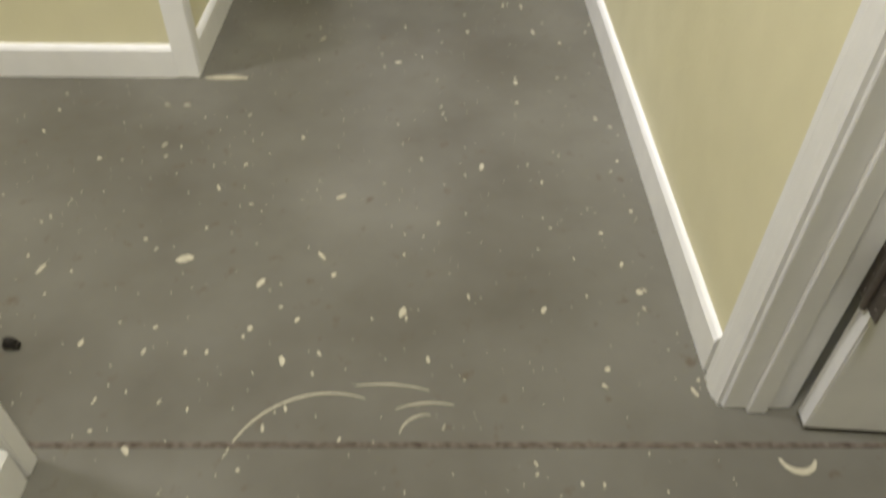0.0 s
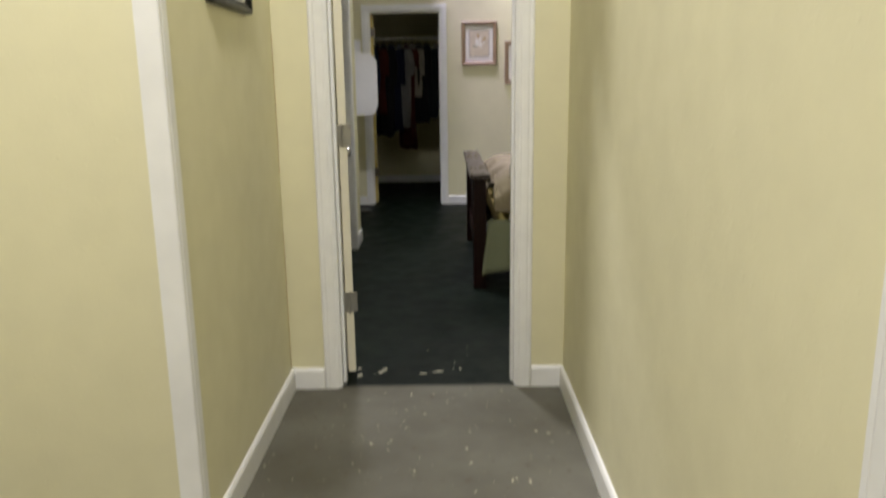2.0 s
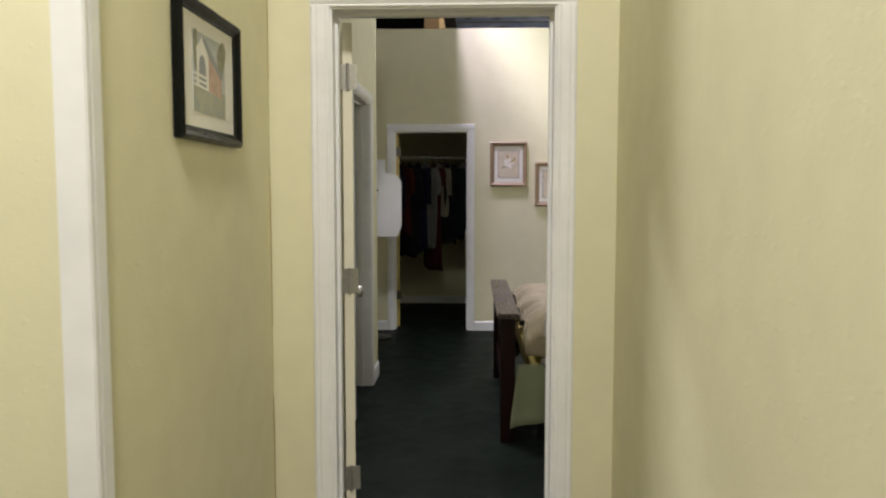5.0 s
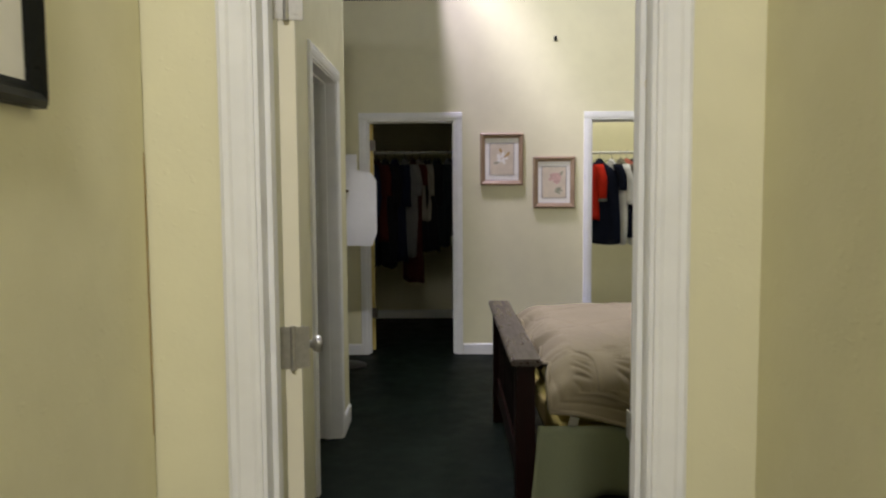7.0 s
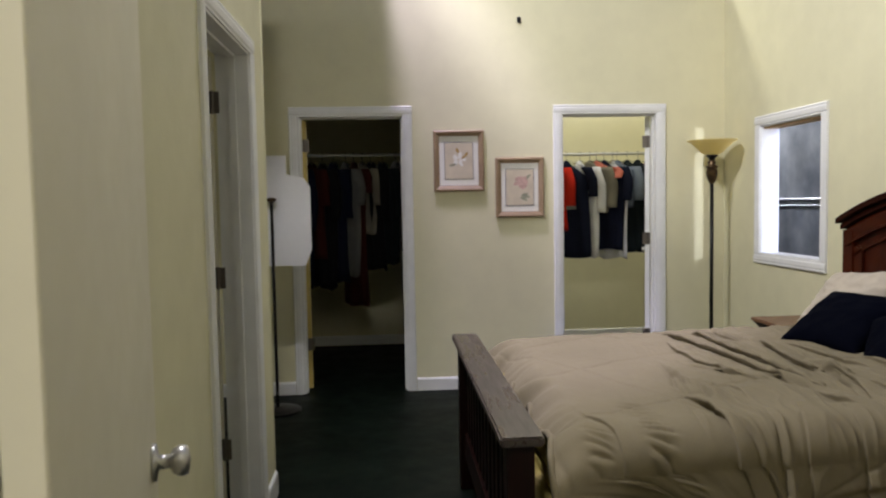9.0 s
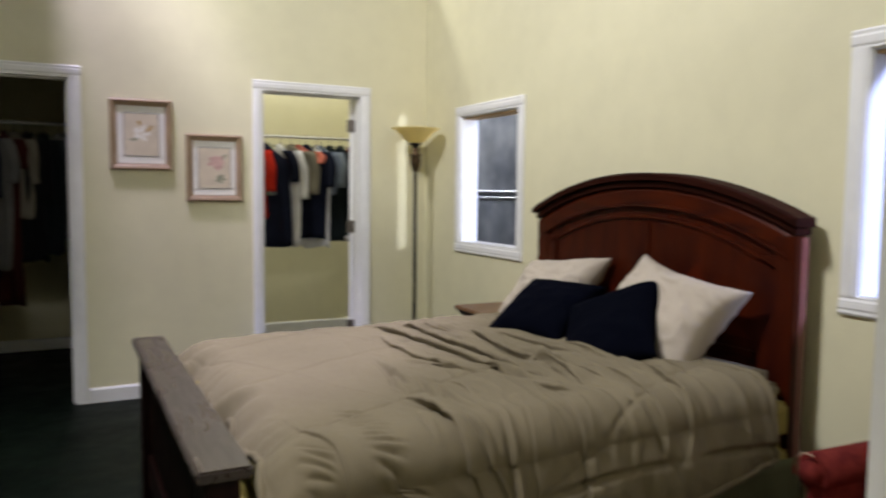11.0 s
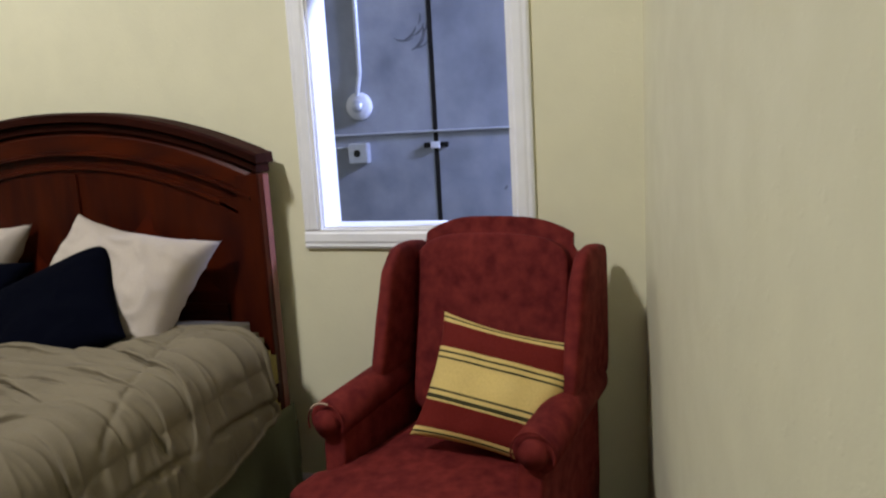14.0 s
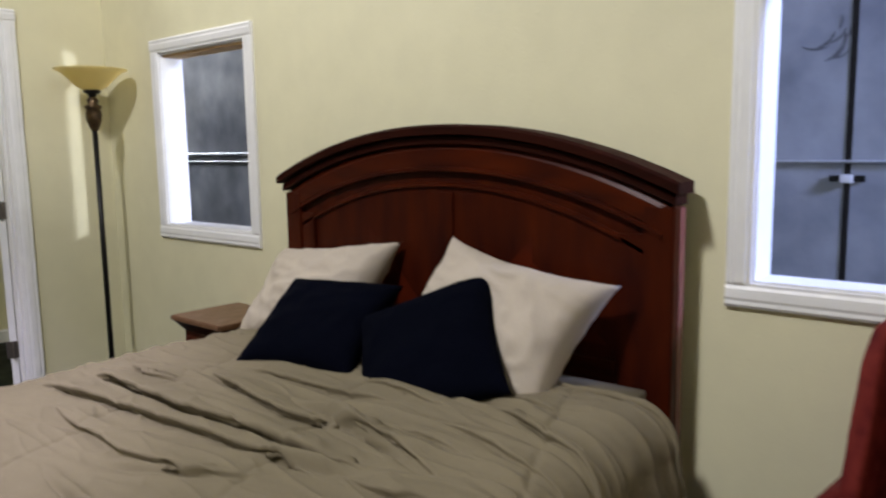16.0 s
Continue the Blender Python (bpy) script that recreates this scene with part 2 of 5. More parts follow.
def box(bm, x0, x1, y0, y1, z0, z1, bevel=0.0, m=0):
    g = bmesh.ops.create_cube(bm, size=1, matrix=Matrix.Translation(((x0 + x1) / 2, (y0 + y1) / 2, (z0 + z1) / 2)) @ Matrix.Diagonal((abs(x1 - x0), abs(y1 - y0), abs(z1 - z0), 1)))
    vs = g["verts"]
    fs = {f for v in vs for f in v.link_faces}
    for f in fs:
        f.material_index = m
    if bevel:
        es = list({e for v in vs for e in v.link_edges})
        bmesh.ops.bevel(bm, geom=es, offset=bevel, segments=2, affect="EDGES", material=-1)
    return bm


def boxes(*dims, bevel=0.0):
    bm = bmesh.new()
    for d in dims:
        box(bm, *d, bevel=bevel)
    return bm


def rod(bm, a, b, r, n=12, r2=None):
    a, b = Vector(a), Vector(b)
    q = (b - a).to_track_quat("Z", "Y").to_matrix().to_4x4()
    bmesh.ops.create_cone(bm, cap_ends=True, segments=n, radius1=r, radius2=r if r2 is None else r2, depth=(b - a).length, matrix=Matrix.Translation((a + b) / 2) @ q)
    return bm


def tube(bm, pts, r, n=8):
    """One continuous round bar through the points."""
    pts = [Vector(p) for p in pts]
    rings = []
    for k, p in enumerate(pts):
        d = (pts[min(k + 1, len(pts) - 1)] - pts[max(k - 1, 0)]).normalized()
        a = d.orthogonal().normalized() if not rings else (side_ - d * side_.dot(d)).normalized()
        side_ = a
        b = d.cross(a)
        rings.append([bm.verts.new(p + r * (math.cos(2 * math.pi * q / n) * a + math.sin(2 * math.pi * q / n) * b)) for q in range(n)])
    for lo, hi in zip(rings, rings[1:]):
        for q in range(n):
            bm.faces.new((lo[q], lo[(q + 1) % n], hi[(q + 1) % n], hi[q]))
    bm.faces.new(rings[0][::-1])
    bm.faces.new(rings[-1])
    return bm


def lathe(bm, profile, at=(0, 0, 0), n=28):
    """Turn a profile of (radius, height) round the z axis."""
    rings = []
    for r, z in profile:
        rings.append([bm.verts.new((at[0] + r * math.cos(2 * math.pi * k / n), at[1] + r * math.sin(2 * math.pi * k / n), at[2] + z)) for k in range(n)])
    for lo, hi in zip(rings, rings[1:]):
        for k in range(n):
            bm.faces.new((lo[k], lo[(k + 1) % n], hi[(k + 1) % n], hi[k]))
    if profile[0][0] > 1e-4:
        bm.faces.new(rings[0][::-1])
    if profile[-1][0] > 1e-4:
        bm.faces.new(rings[-1])
    return bm


def sweep(bm, section, a, b, up, side):
    """Extrude a section of (side, up) points from a to b."""
    a, b, up, side = Vector(a), Vector(b), Vector(up), Vector(side)
    ends = [[bm.verts.new(p + s * side + u * up) for s, u in section] for p in (a, b)]
    n = len(section)
    for k in range(n):
        bm.faces.new((ends[0][k], ends[0][(k + 1) % n], ends[1][(k + 1) % n], ends[1][k]))
    bm.faces.new(ends[0][::-1])
    bm.faces.new(ends[1])
    return bm


def structure(ob, label, category):
    return tagged(ob, label, category, kind="structure")


def thing(name, label, category, at=(0, 0, 0), rz=0.0, group=""):
    ob = new(name)
    ob.matrix_world = pose(*at, 0, 0, rz)
    return tagged(ob, label, category, group)


# ---- setting ----
TOP = 3.04          # top of the stud walls; the hall roof hangs higher
FAR, RIGHT = 9.06, 2.83

floor = structure(part("floor", boxes((-4.2, 4.9, -2.2, 13.2, -0.12, 0.0)), FLOOR), "worn grey concrete floor, dark green paint in the bedroom", "floor")


def wall(name, axis, at, thick, lo, hi, holes=(), z1=TOP, label="pale yellow painted stud wall", material=None):
    """A wall along x or y; at is its face, thick its depth; holes are (from, to, sill, head)."""
    bm = bmesh.new()

    def seg(a, b, z0, zz):
        if b - a < 1e-4 or zz - z0 < 1e-4:
            return
        lo_, hi_ = sorted((at, at + thick))
        if axis == "x":
            box(bm, a, b, lo_, hi_, z0, zz)
        else:
            box(bm, lo_, hi_, a, b, z0, zz)

    edge = lo
    for a, b, sill, head in sorted(holes):
        seg(edge, a, 0, z1)
        seg(a, b, head, z1)
        seg(a, b, 0, sill)
        edge = b
    seg(edge, hi, 0, z1)
    bmesh.ops.remove_doubles(bm, verts=bm.verts[:], dist=1e-4)
    return structure(part(name, bm, material or PAINT), label, "wall")


DX0, DX1 = 0.0, 0.75
wall("wall_bedroom_door", "x", 4.0, 0.135, -0.36, 1.08, [(DX0 - 0.02, DX1 + 0.02, 0, 2.05)])
wall("wall_hall_left", "y", -0.22, -0.12, 2.87, 3.994)
wall("wall_hall_left_front", "x", 2.75, 0.12, -3.2, -0.22)
wall("wall_hall_right", "y", 0.965, 0.115, 1.66, 4.0)
wall("wall_hall_right_near", "y", 0.965, 0.115, -1.8, 0.84)
wall("wall_hall_right_header", "y", 0.965, 0.115, 0.84, 1.66, [(0.84, 1.66, 0, 2.05)])
wall("wall_entry_left", "y", -0.215, -0.12, -1.8, 1.52)
wall("wall_entry_left_return", "x", 1.52, -0.12, -3.2, -0.335)
wall("wall_entry_back", "x", -1.8, -0.12, -0.335, 1.08)
wall("wall_corridor_end", "y", -3.2, -0.12, 1.4, 2.87)
wall("wall_side_room", "y", 2.4, 0.12, -1.8, 3.9)
wall("wall_side_room_end", "x", -0.6, -0.12, 1.08, 2.4)
wall("wall_bedroom_left", "y", -0.265, -0.135, 4.135, 7.16, [(6.02, 6.82, 0, 2.05)])
wall("wall_alcove_left", "y", -1.75, -0.12, 4.135, FAR)
wall("wall_bathroom_end", "x", 4.0, 0.135, -1.87, -0.36)
wall("wall_bedroom_far", "x", FAR, 0.12, -1.87, 3.08, [(-0.345, 0.435, 0, 2.05), (1.585, 2.325, 0, 2.05)])
W1 = (7.75, 8.50, 0.995, 1.88)
W2 = (4.87, 5.568, 0.993, 1.87)
wall("wall_bedroom_right", "y", RIGHT, 0.12, 4.33, FAR - 0.001, [W2, W1])
wall("wall_closet_back", "x", 10.95, 0.12, -1.0, 3.4)
wall("wall_closet_side_dark", "y", -0.75, -0.12, 9.18, 10.95)
wall("wall_closet_between", "y", 0.60, 0.12, 9.18, 10.95)
wall("wall_closet_side_light", "y", 2.96, 0.12, 9.18, 10.95)

# the wall beside the door runs a little askew towards the window wall
bm = bmesh.new()
pts = [(0.83, 4.1365), (RIGHT, 4.49), (RIGHT, 4.33), (1.0815, 4.01), (1.0815, 4.1365)]
lo = [bm.verts.new((x, y, 0)) for x, y in pts]
hi = [bm.verts.new((x, y, TOP)) for x, y in pts]
for k in range(5):
    bm.faces.new((lo[k], lo[(k + 1) % 5], hi[(k + 1) % 5], hi[k]))
bm.faces.new(hi)
bm.faces.new(lo[::-1])
structure(part("wall_bedroom_near", bm, PAINT), "pale yellow painted wall set slightly askew beside the door", "wall")

# warehouse shell
wall("wall_warehouse_right", "y", 4.4, 0.2, -2.2, 13.0, z1=6.0, label="grey-blue tilt-up concrete warehouse wall", material=CONCRETE)
wall("wall_warehouse_left", "y", -4.0, -0.2, -2.2, 13.0, z1=6.0, label="grey concrete warehouse wall", material=CONCRETE)
wall("wall_warehouse_far", "x", 13.0, 0.2, -4.2, 4.6, z1=6.0, label="grey concrete warehouse wall", material=CONCRETE)
wall("wall_warehouse_near", "x", -2.0, -0.2, -4.2, 4.6, z1=6.0, label="grey concrete warehouse wall", material=CONCRETE)
structure(part("ceiling", boxes((-4.2, 4.6, -2.2, 13.2, 6.0, 6.1)), FOIL), "grey insulated warehouse roof", "ceiling")
structure(part("ceiling_deck", boxes((-1.87, 0.26, 7.05, 12.2, 3.42, 3.5)), DECK), "dark deck over the alcove and closet", "ceiling")
# not in view: added to block the roof lamps so the door gap stays dark
structure(part("bathroom_lid", boxes((-1.87, -0.27, 4.0, 7.16, 3.044, 3.07)), DECK), "unseen board added to keep lamp light out of the side room", "ceiling")
# unseen as well: added to hold lamp light off the dark closet's clothes
structure(part("closet_lid", boxes((-0.87, 0.72, 9.19, 11.07, 3.044, 3.07)), DECK), "unseen board added to keep lamp light out of the closet", "ceiling")
structure(part("wood_beam", boxes((-0.02, 0.13, 9.04, 12.0, 3.044, 3.42), bevel=0.004), RAW), "rough pale pine beam on top of the wall", "beam")


def bar_joist(y, z):
    j = thing("bar_joist", "black open-web steel roof joist", "joist", (0, y, z), group="roof joists")
    part("top_chord", boxes((-4.0, 4.4, -0.04, 0.04, 0.36, 0.41)), JOIST, j)
    part("bottom_chord", boxes((-4.0, 4.4, -0.03, 0.03, 0.0, 0.045)), JOIST, j)
    bm = bmesh.new()
    for k in range(21):
        x = -4.0 + k * 0.4
        rod(bm, (x, 0, 0.03), (x + 0.2, 0, 0.37), 0.012, 6)
        rod(bm, (x + 0.2, 0, 0.37), (x + 0.4, 0, 0.03), 0.012, 6)
    part("web", bm, JOIST, j)


for y, z in ((11.9, 3.72), (12.7, 3.9), (1.0, 5.5), (4.2, 5.5)):
    bar_joist(y, z)

# ---- trim ----
CAS = [(0, 0), (0.066, 0), (0.066, 0.012), (0.058, 0.017), (0.048, 0.015), (0.04, 0.018), (0.016, 0.016), (0.008, 0.011), (0, 0.011)]


def casing(name, corners, out, sill=False):
    """Moulded casing round an opening: corners (lo, hi along the wall, z0, z1), out: wall axis, face and direction."""
    lo, hi, z0, z1 = corners
    axis, face, d = out
    bm = bmesh.new()

    def P(s, z):
        return (s, face, z) if axis == "x" else (face, s, z)

    n = (0, d, 0) if axis == "x" else (d, 0, 0)
    s_ = Vector((1, 0, 0)) if axis == "x" else Vector((0, 1, 0))
    sweep(bm, CAS, P(lo, z0), P(lo, z1), n, -s_)
    sweep(bm, CAS, P(hi, z0), P(hi, z1), n, s_)
    sweep(bm, CAS, P(lo - 0.066, z1), P(hi + 0.066, z1), n, (0, 0, 1))
    if sill:
        sweep(bm, CAS, P(lo - 0.066, z0), P(hi + 0.066, z0), n, (0, 0, -1))
    return structure(part(name, bm, TRIM), "white painted moulded casing", "trim")


def jamb(name, axis, at, thick, lo, hi, z1, sill=None, head_mat=None):
    bm = bmesh.new()
    a, b = sorted((at, at + thick))
    a, b = a - 0.003, b + 0.003

    def B(s0, s1, z0, zz, aa=a, bb=b):
        box(bm, *((s0, s1, aa, bb) if axis == "x" else (aa, bb, s0, s1)), z0, zz, 0.0015)

    z0 = 0 if sill is None else sill
    B(lo - 0.02, lo, z0, z1)
    B(hi, hi + 0.02, z0, z1)
    B(lo - 0.02, hi + 0.02, z1, z1 + 0.02)
    if sill is not None:
        B(lo - 0.02, hi + 0.02, sill - 0.02, sill)
    else:
        mid = (a + b) / 2
        B(lo, lo + 0.011, 0, z1, mid - 0.02, mid + 0.014)
        B(hi - 0.011, hi, 0, z1, mid - 0.02, mid + 0.014)
        B(lo + 0.011, hi - 0.011, z1 - 0.011, z1, mid - 0.02, mid + 0.014)
    return structure(part(name, bm, TRIM), "white painted jamb", "trim")


casing("trim_bedroom_door", (DX0 - 0.008, DX1 + 0.008, 0, 2.038), ("x", 4.0, -1))
casing("trim_bedroom_door_inside", (DX0 - 0.008, DX1 + 0.008, 0, 2.038), ("x", 4.138, 1))
jamb("jamb_bedroom_door", "x", 4.0, 0.135, DX0, DX1, 2.03)
casing("trim_bath_door", (6.032, 6.808, 0, 2.038), ("y", -0.265, 1))
jamb("jamb_bath_door", "y", -0.265, -0.135, 6.04, 6.80, 2.03)
casing("trim_closet_dark", (-0.333, 0.423, 0, 2.03), ("x", FAR, -1))
jamb("jamb_closet_dark", "x", FAR, 0.12, -0.325, 0.415, 2.022)
casing("trim_closet_light", (1.597, 2.313, 0, 2.03), ("x", FAR, -1))
jamb("jamb_closet_light", "x", FAR, 0.12, 1.605, 2.305, 2.022)
casing("trim_hall_side_door", (0.852, 1.648, 0, 2.038), ("y", 0.965, -1))
jamb("jamb_hall_side_door", "y", 0.965, 0.115, 0.86, 1.64, 2.03)


def window(name, w):
    y0, y1, z0, z1 = w
    win = structure(new(name), "unglazed square window opening with white moulded casing", "window")
    c = casing("window_frame", (y0 + 0.012, y1 - 0.012, z0 + 0.012, z1 - 0.012), ("y", RIGHT, -1), sill=True)
    j = jamb("window_reveal", "y", RIGHT, 0.12, y0 + 0.02, y1 - 0.02, z1 - 0.02, sill=z0 + 0.02)
    s = part("head_board", boxes((RIGHT + 0.012, RIGHT + 0.115, y0 + 0.022, y1 - 0.022, z1 - 0.032, z1 - 0.021)), RAW, None, "bare pine head board")
    for o in (c, j, s):
        o.parent = win
        for k in ("kind", "category"):
            if k in o:
                del o[k]


window("window_1", W1)
window("window_2", W2)


def baseboard(a, b, n, h=0.095):
    sec = [(0, 0), (0.014, 0), (0.014, h - 0.014), (0.009, h - 0.004), (0.005, h), (0, h)]
    bm = sweep(bmesh.new(), sec, (*a, 0), (*b, 0), (0, 0, 1), (*n, 0))
    structure(part("baseboard", bm, TRIM), "white painted baseboard with scuffs", "baseboard")


baseboard((-0.22, 3.998), (-0.076, 3.998), (0, -1))
baseboard((0.826, 3.998), (0.962, 3.998), (0, -1))
baseboard((-0.217, 2.79), (-0.217, 3.98), (1, 0))
baseboard((-3.2, 2.747), (-0.262, 2.747), (0, -1))
baseboard((0.963, 1.722), (0.963, 3.984), (-1, 0))
baseboard((-0.213, -1.8), (-0.213, 1.5), (1, 0))
baseboard((0.492, FAR - 0.002), (1.53, FAR - 0.002), (0, -1))
baseboard((2.38, FAR - 0.002), (RIGHT, FAR - 0.002), (0, -1))
baseboard((-1.7, FAR - 0.002), (-0.402, FAR - 0.002), (0, -1))
baseboard((RIGHT - 0.002, 4.50), (RIGHT - 0.002, FAR - 0.02), (-1, 0))
baseboard((0.9, 4.15), (RIGHT - 0.02, 4.489), (-0.174, 0.985))
baseboard((-0.74, 10.945), (0.59, 10.945), (0, -1))
baseboard((0.73, 10.945), (2.95, 10.945), (0, -1))
baseboard((2.955, 9.17), (2.955, 10.92), (-1, 0))
baseboard((-0.262, 6.87), (-0.262, 7.15), (1, 0), 0.11)

# corner boards at the projecting wall, and the entry's plinth
structure(part("trim_corner_board", boxes((-0.262, -0.2, 2.732, 2.749, 0, TOP), (-0.219, -0.2, 2.75, 2.79, 0, TOP), bevel=0.003), TRIM), "white painted corner board", "trim")
structure(part("trim_entry_corner", boxes((-0.24, -0.196, 1.505, 1.54, 0, TOP), bevel=0.003), TRIM), "white painted corner board", "trim")
structure(part("trim_wall_end", boxes((-0.40, -0.262, 7.161, 7.172, 0, TOP)), PAINT), "yellow painted wall end", "trim")
structure(part("wall_crack", boxes((-0.2195, -0.2185, 3.988, 3.991, 0.1, 0.7), (-0.2195, -0.2185, 3.988, 3.9905, 0.95, 1.5), (-0.2195, -0.2185, 3.9885, 3.991, 1.8, 2.6)), OCHRE), "thin dark gap between two wall panels", "trim")
structure(part("floor_joint", boxes((-3.2, 1.3, 1.560, 1.570, -0.01, 0.0012)), mat("dirty floor joint", (0.05, 0.036, 0.026), 0.95, grain=55, second=(0.15, 0.13, 0.105))), "dirty saw-cut joint in the concrete floor", "floor")

# ---- doors ----


def hinge(name, parent, at, rz, material, leaf=0.035, h=0.09):
    ob = part(name, boxes((-leaf, leaf, -0.0015, 0.0015, -h / 2, h / 2), bevel=0.0008), material, parent)
    ob.matrix_local = pose(*at, 0, 0, rz)
    part("pin", rod(bmesh.new(), (0, 0.005, -h / 2 - 0.003), (0, 0.005, h / 2 + 0.003), 0.006, 10), material, ob)
    for sx in (-1, 1):
        for dz in (-0.03, 0, 0.03):
            part("screw", rod(bmesh.new(), (sx * leaf * 0.6, -0.001, dz), (sx * leaf * 0.6, 0.0032, dz), 0.0035, 8), material, ob)
    return ob


def door(name, label, at, rz, width=0.74, mats=(DOORP, DOORP), knob=True, hinges=NICKEL, thick=0.035, side=1, face=False):
    """A flush door, hinged at its origin, the leaf along +x; side: where its thickness lies."""
    d = thing(name, label, "door", at, rz)
    t0, t1 = sorted((0.0, thick * side))
    part("leaf", boxes((0.003, width, t0, t1, 0.012, 2.02), bevel=0.002), mats[0], d)
    part("hinge_edge", boxes((0.0, 0.0028, t0 + 0.001, t1 - 0.001, 0.013, 2.019)), mats[1], d)
    if knob:
        for s, f in ((1, t1), (-1, t0)):
            k = lathe(bmesh.new(), [(0.0, 0.0), (0.032, 0.0), (0.032, 0.006), (0.012, 0.01), (0.012, 0.028), (0.022, 0.034), (0.027, 0.046), (0.024, 0.058), (0.0, 0.062)], n=20)
            o = part("knob", k, NICKEL, d, "satin nickel knob", True)
            o.matrix_local = pose(width - 0.065, f, 0.96, -90 * s, 0, 0)
    if hinges:
        for z in (0.345, 1.088, 1.828):
            if face:
                hinge("hinge", d, (-0.008, t1 + 0.0025, z), 0, hinges, 0.028)
            else:
                hinge("hinge", d, (-0.001, (t0 + t1) / 2, z), 90, hinges)
    return d


door("bedroom_door", "cream painted flush door standing open into the bedroom", (0.007, 4.150, 0), 101, 0.735, (DOORP, DOORP), side=-1)
door("bathroom_door", "cream painted flush door opened into the side room", (-0.418, 6.812, 0), 178, 0.74, (DOORP, DOORP), hinges=AGED, side=1, face=True)
door("closet_door", "white closet door with yellowed edge standing open", (-0.322, FAR + 0.125, 0), 99, 0.72, (TRIM, EDGEW), hinges=AGED, side=-1)
door("closet_door", "white closet door standing open into the lit closet", (2.302, FAR + 0.125, 0), 68, 0.70, (TRIM, TRIM), hinges=AGED, side=1)
door("hall_side_door", "white painted door opened away from the hall", (1.088, 1.628, 0), -4, 0.76, (TRIM, TRIM), hinges=AGED, side=-1)

# ---- bed ----
BY0, BY1 = 5.68, 7.22
BYC = (BY0 + BY1) / 2
bed = thing("bed", "dark cherry wood bed with arched headboard and slatted footboard", "bed", (0, 0, 0))


def arch(t):
    """Height of the crown along the headboard, t from -1 to 1."""
    return 0.175 * (1 - abs(t) ** 2.1)


def arched_bar(y0, y1, x0, x1, z0, lift, profile_h, n=40, rise=1.0):
    bm = bmesh.new()
    rows = []
    for k in range(n + 1):
        t = -1 + 2 * k / n
        y = (y0 + y1) / 2 + t * (y1 - y0) / 2
        a = arch(t) * rise + lift
        rows.append([bm.verts.new(p) for p in ((x0, y, z0 + a), (x1, y, z0 + a), (x1, y, z0 + a + profile_h), (x0 + 0.008, y, z0 + a + profile_h), (x0, y, z0 + a + profile_h * 0.75))])
    for p, q in zip(rows, rows[1:]):
        for k in range(5):
            bm.faces.new((p[k], p[(k + 1) % 5], q[(k + 1) % 5], q[k]))
    bm.faces.new(rows[0])
    bm.faces.new(rows[-1][::-1])
    return bm


HC = 6.54
HW = 0.775
hx = 2.727
# headboard: arched panel between posts under a projecting moulded crown
bm = bmesh.new()
n = 40
cols = []
for k in range(n + 1):
    t = -1 + 2 * k / n
    y = HC + t * (HW - 0.005)
    zt = 1.215 + arch(t)
    cols.append([bm.verts.new(p) for p in ((hx, y, 0.3), (hx + 0.035, y, 0.3), (hx + 0.035, y, zt), (hx, y, zt))])
for p, q in zip(cols, cols[1:]):
    for k in range(4):
        bm.faces.new((p[k], p[(k + 1) % 4], q[(k + 1) % 4], q[k]))
bm.faces.new(cols[0])
bm.faces.new(cols[-1][::-1])
hb = part("headboard", bm, CHERRY_V, bed)
for s in (-1, 1):
    part("post", boxes((hx - 0.018, hx + 0.05, HC + s * HW - 0.045, HC + s * HW + 0.045, 0, 1.21), bevel=0.004), CHERRY_V, bed)
# light through window 2 on the post, painted as a paler strip
part("post_side", boxes((hx + 0.012, hx + 0.046, HC - HW - 0.0475, HC - HW - 0.0455, 0.05, 1.205)), LITSIDE, bed, "post side with window light put into its rosy wood")
part("crown", arched_bar(HC - 0.84, HC + 0.838, hx - 0.048, hx + 0.055, 1.243, 0.0, 0.032), DARKCH, hb)
part("crown_cove", arched_bar(HC - 0.825, HC + 0.825, hx - 0.028, hx + 0.05, 1.213, 0.0, 0.03), DARKCH, hb)
part("frieze", arched_bar(HC - 0.80, HC + 0.80, hx - 0.016, hx + 0.045, 1.136, 0.0, 0.077), CHERRY, hb)
part("bead", arched_bar(HC - 0.785, HC + 0.785, hx - 0.024, hx + 0.02, 1.124, 0.0, 0.014), CHERRY, hb)
part("inner_bead", arched_bar(HC - 0.735, HC + 0.735, hx - 0.012, hx + 0.02, 1.072, 0.0, 0.016), CHERRY, hb)
for s in (-1, 1):
    part("stile", boxes((hx - 0.012, hx, HC + s * 0.70 - 0.045, HC + s * 0.70 + 0.045, 0.3, 1.13), bevel=0.003), CHERRY_V, hb)
part("mullion", boxes((hx - 0.008, hx, HC - 0.05, HC + 0.05, 0.3, 1.23), bevel=0.003), CHERRY_V, hb)
part("lower_rail", boxes((hx - 0.012, hx - 0.0005, HC - 0.65, HC + 0.65, 0.62, 0.76), bevel=0.003), CHERRY, hb)

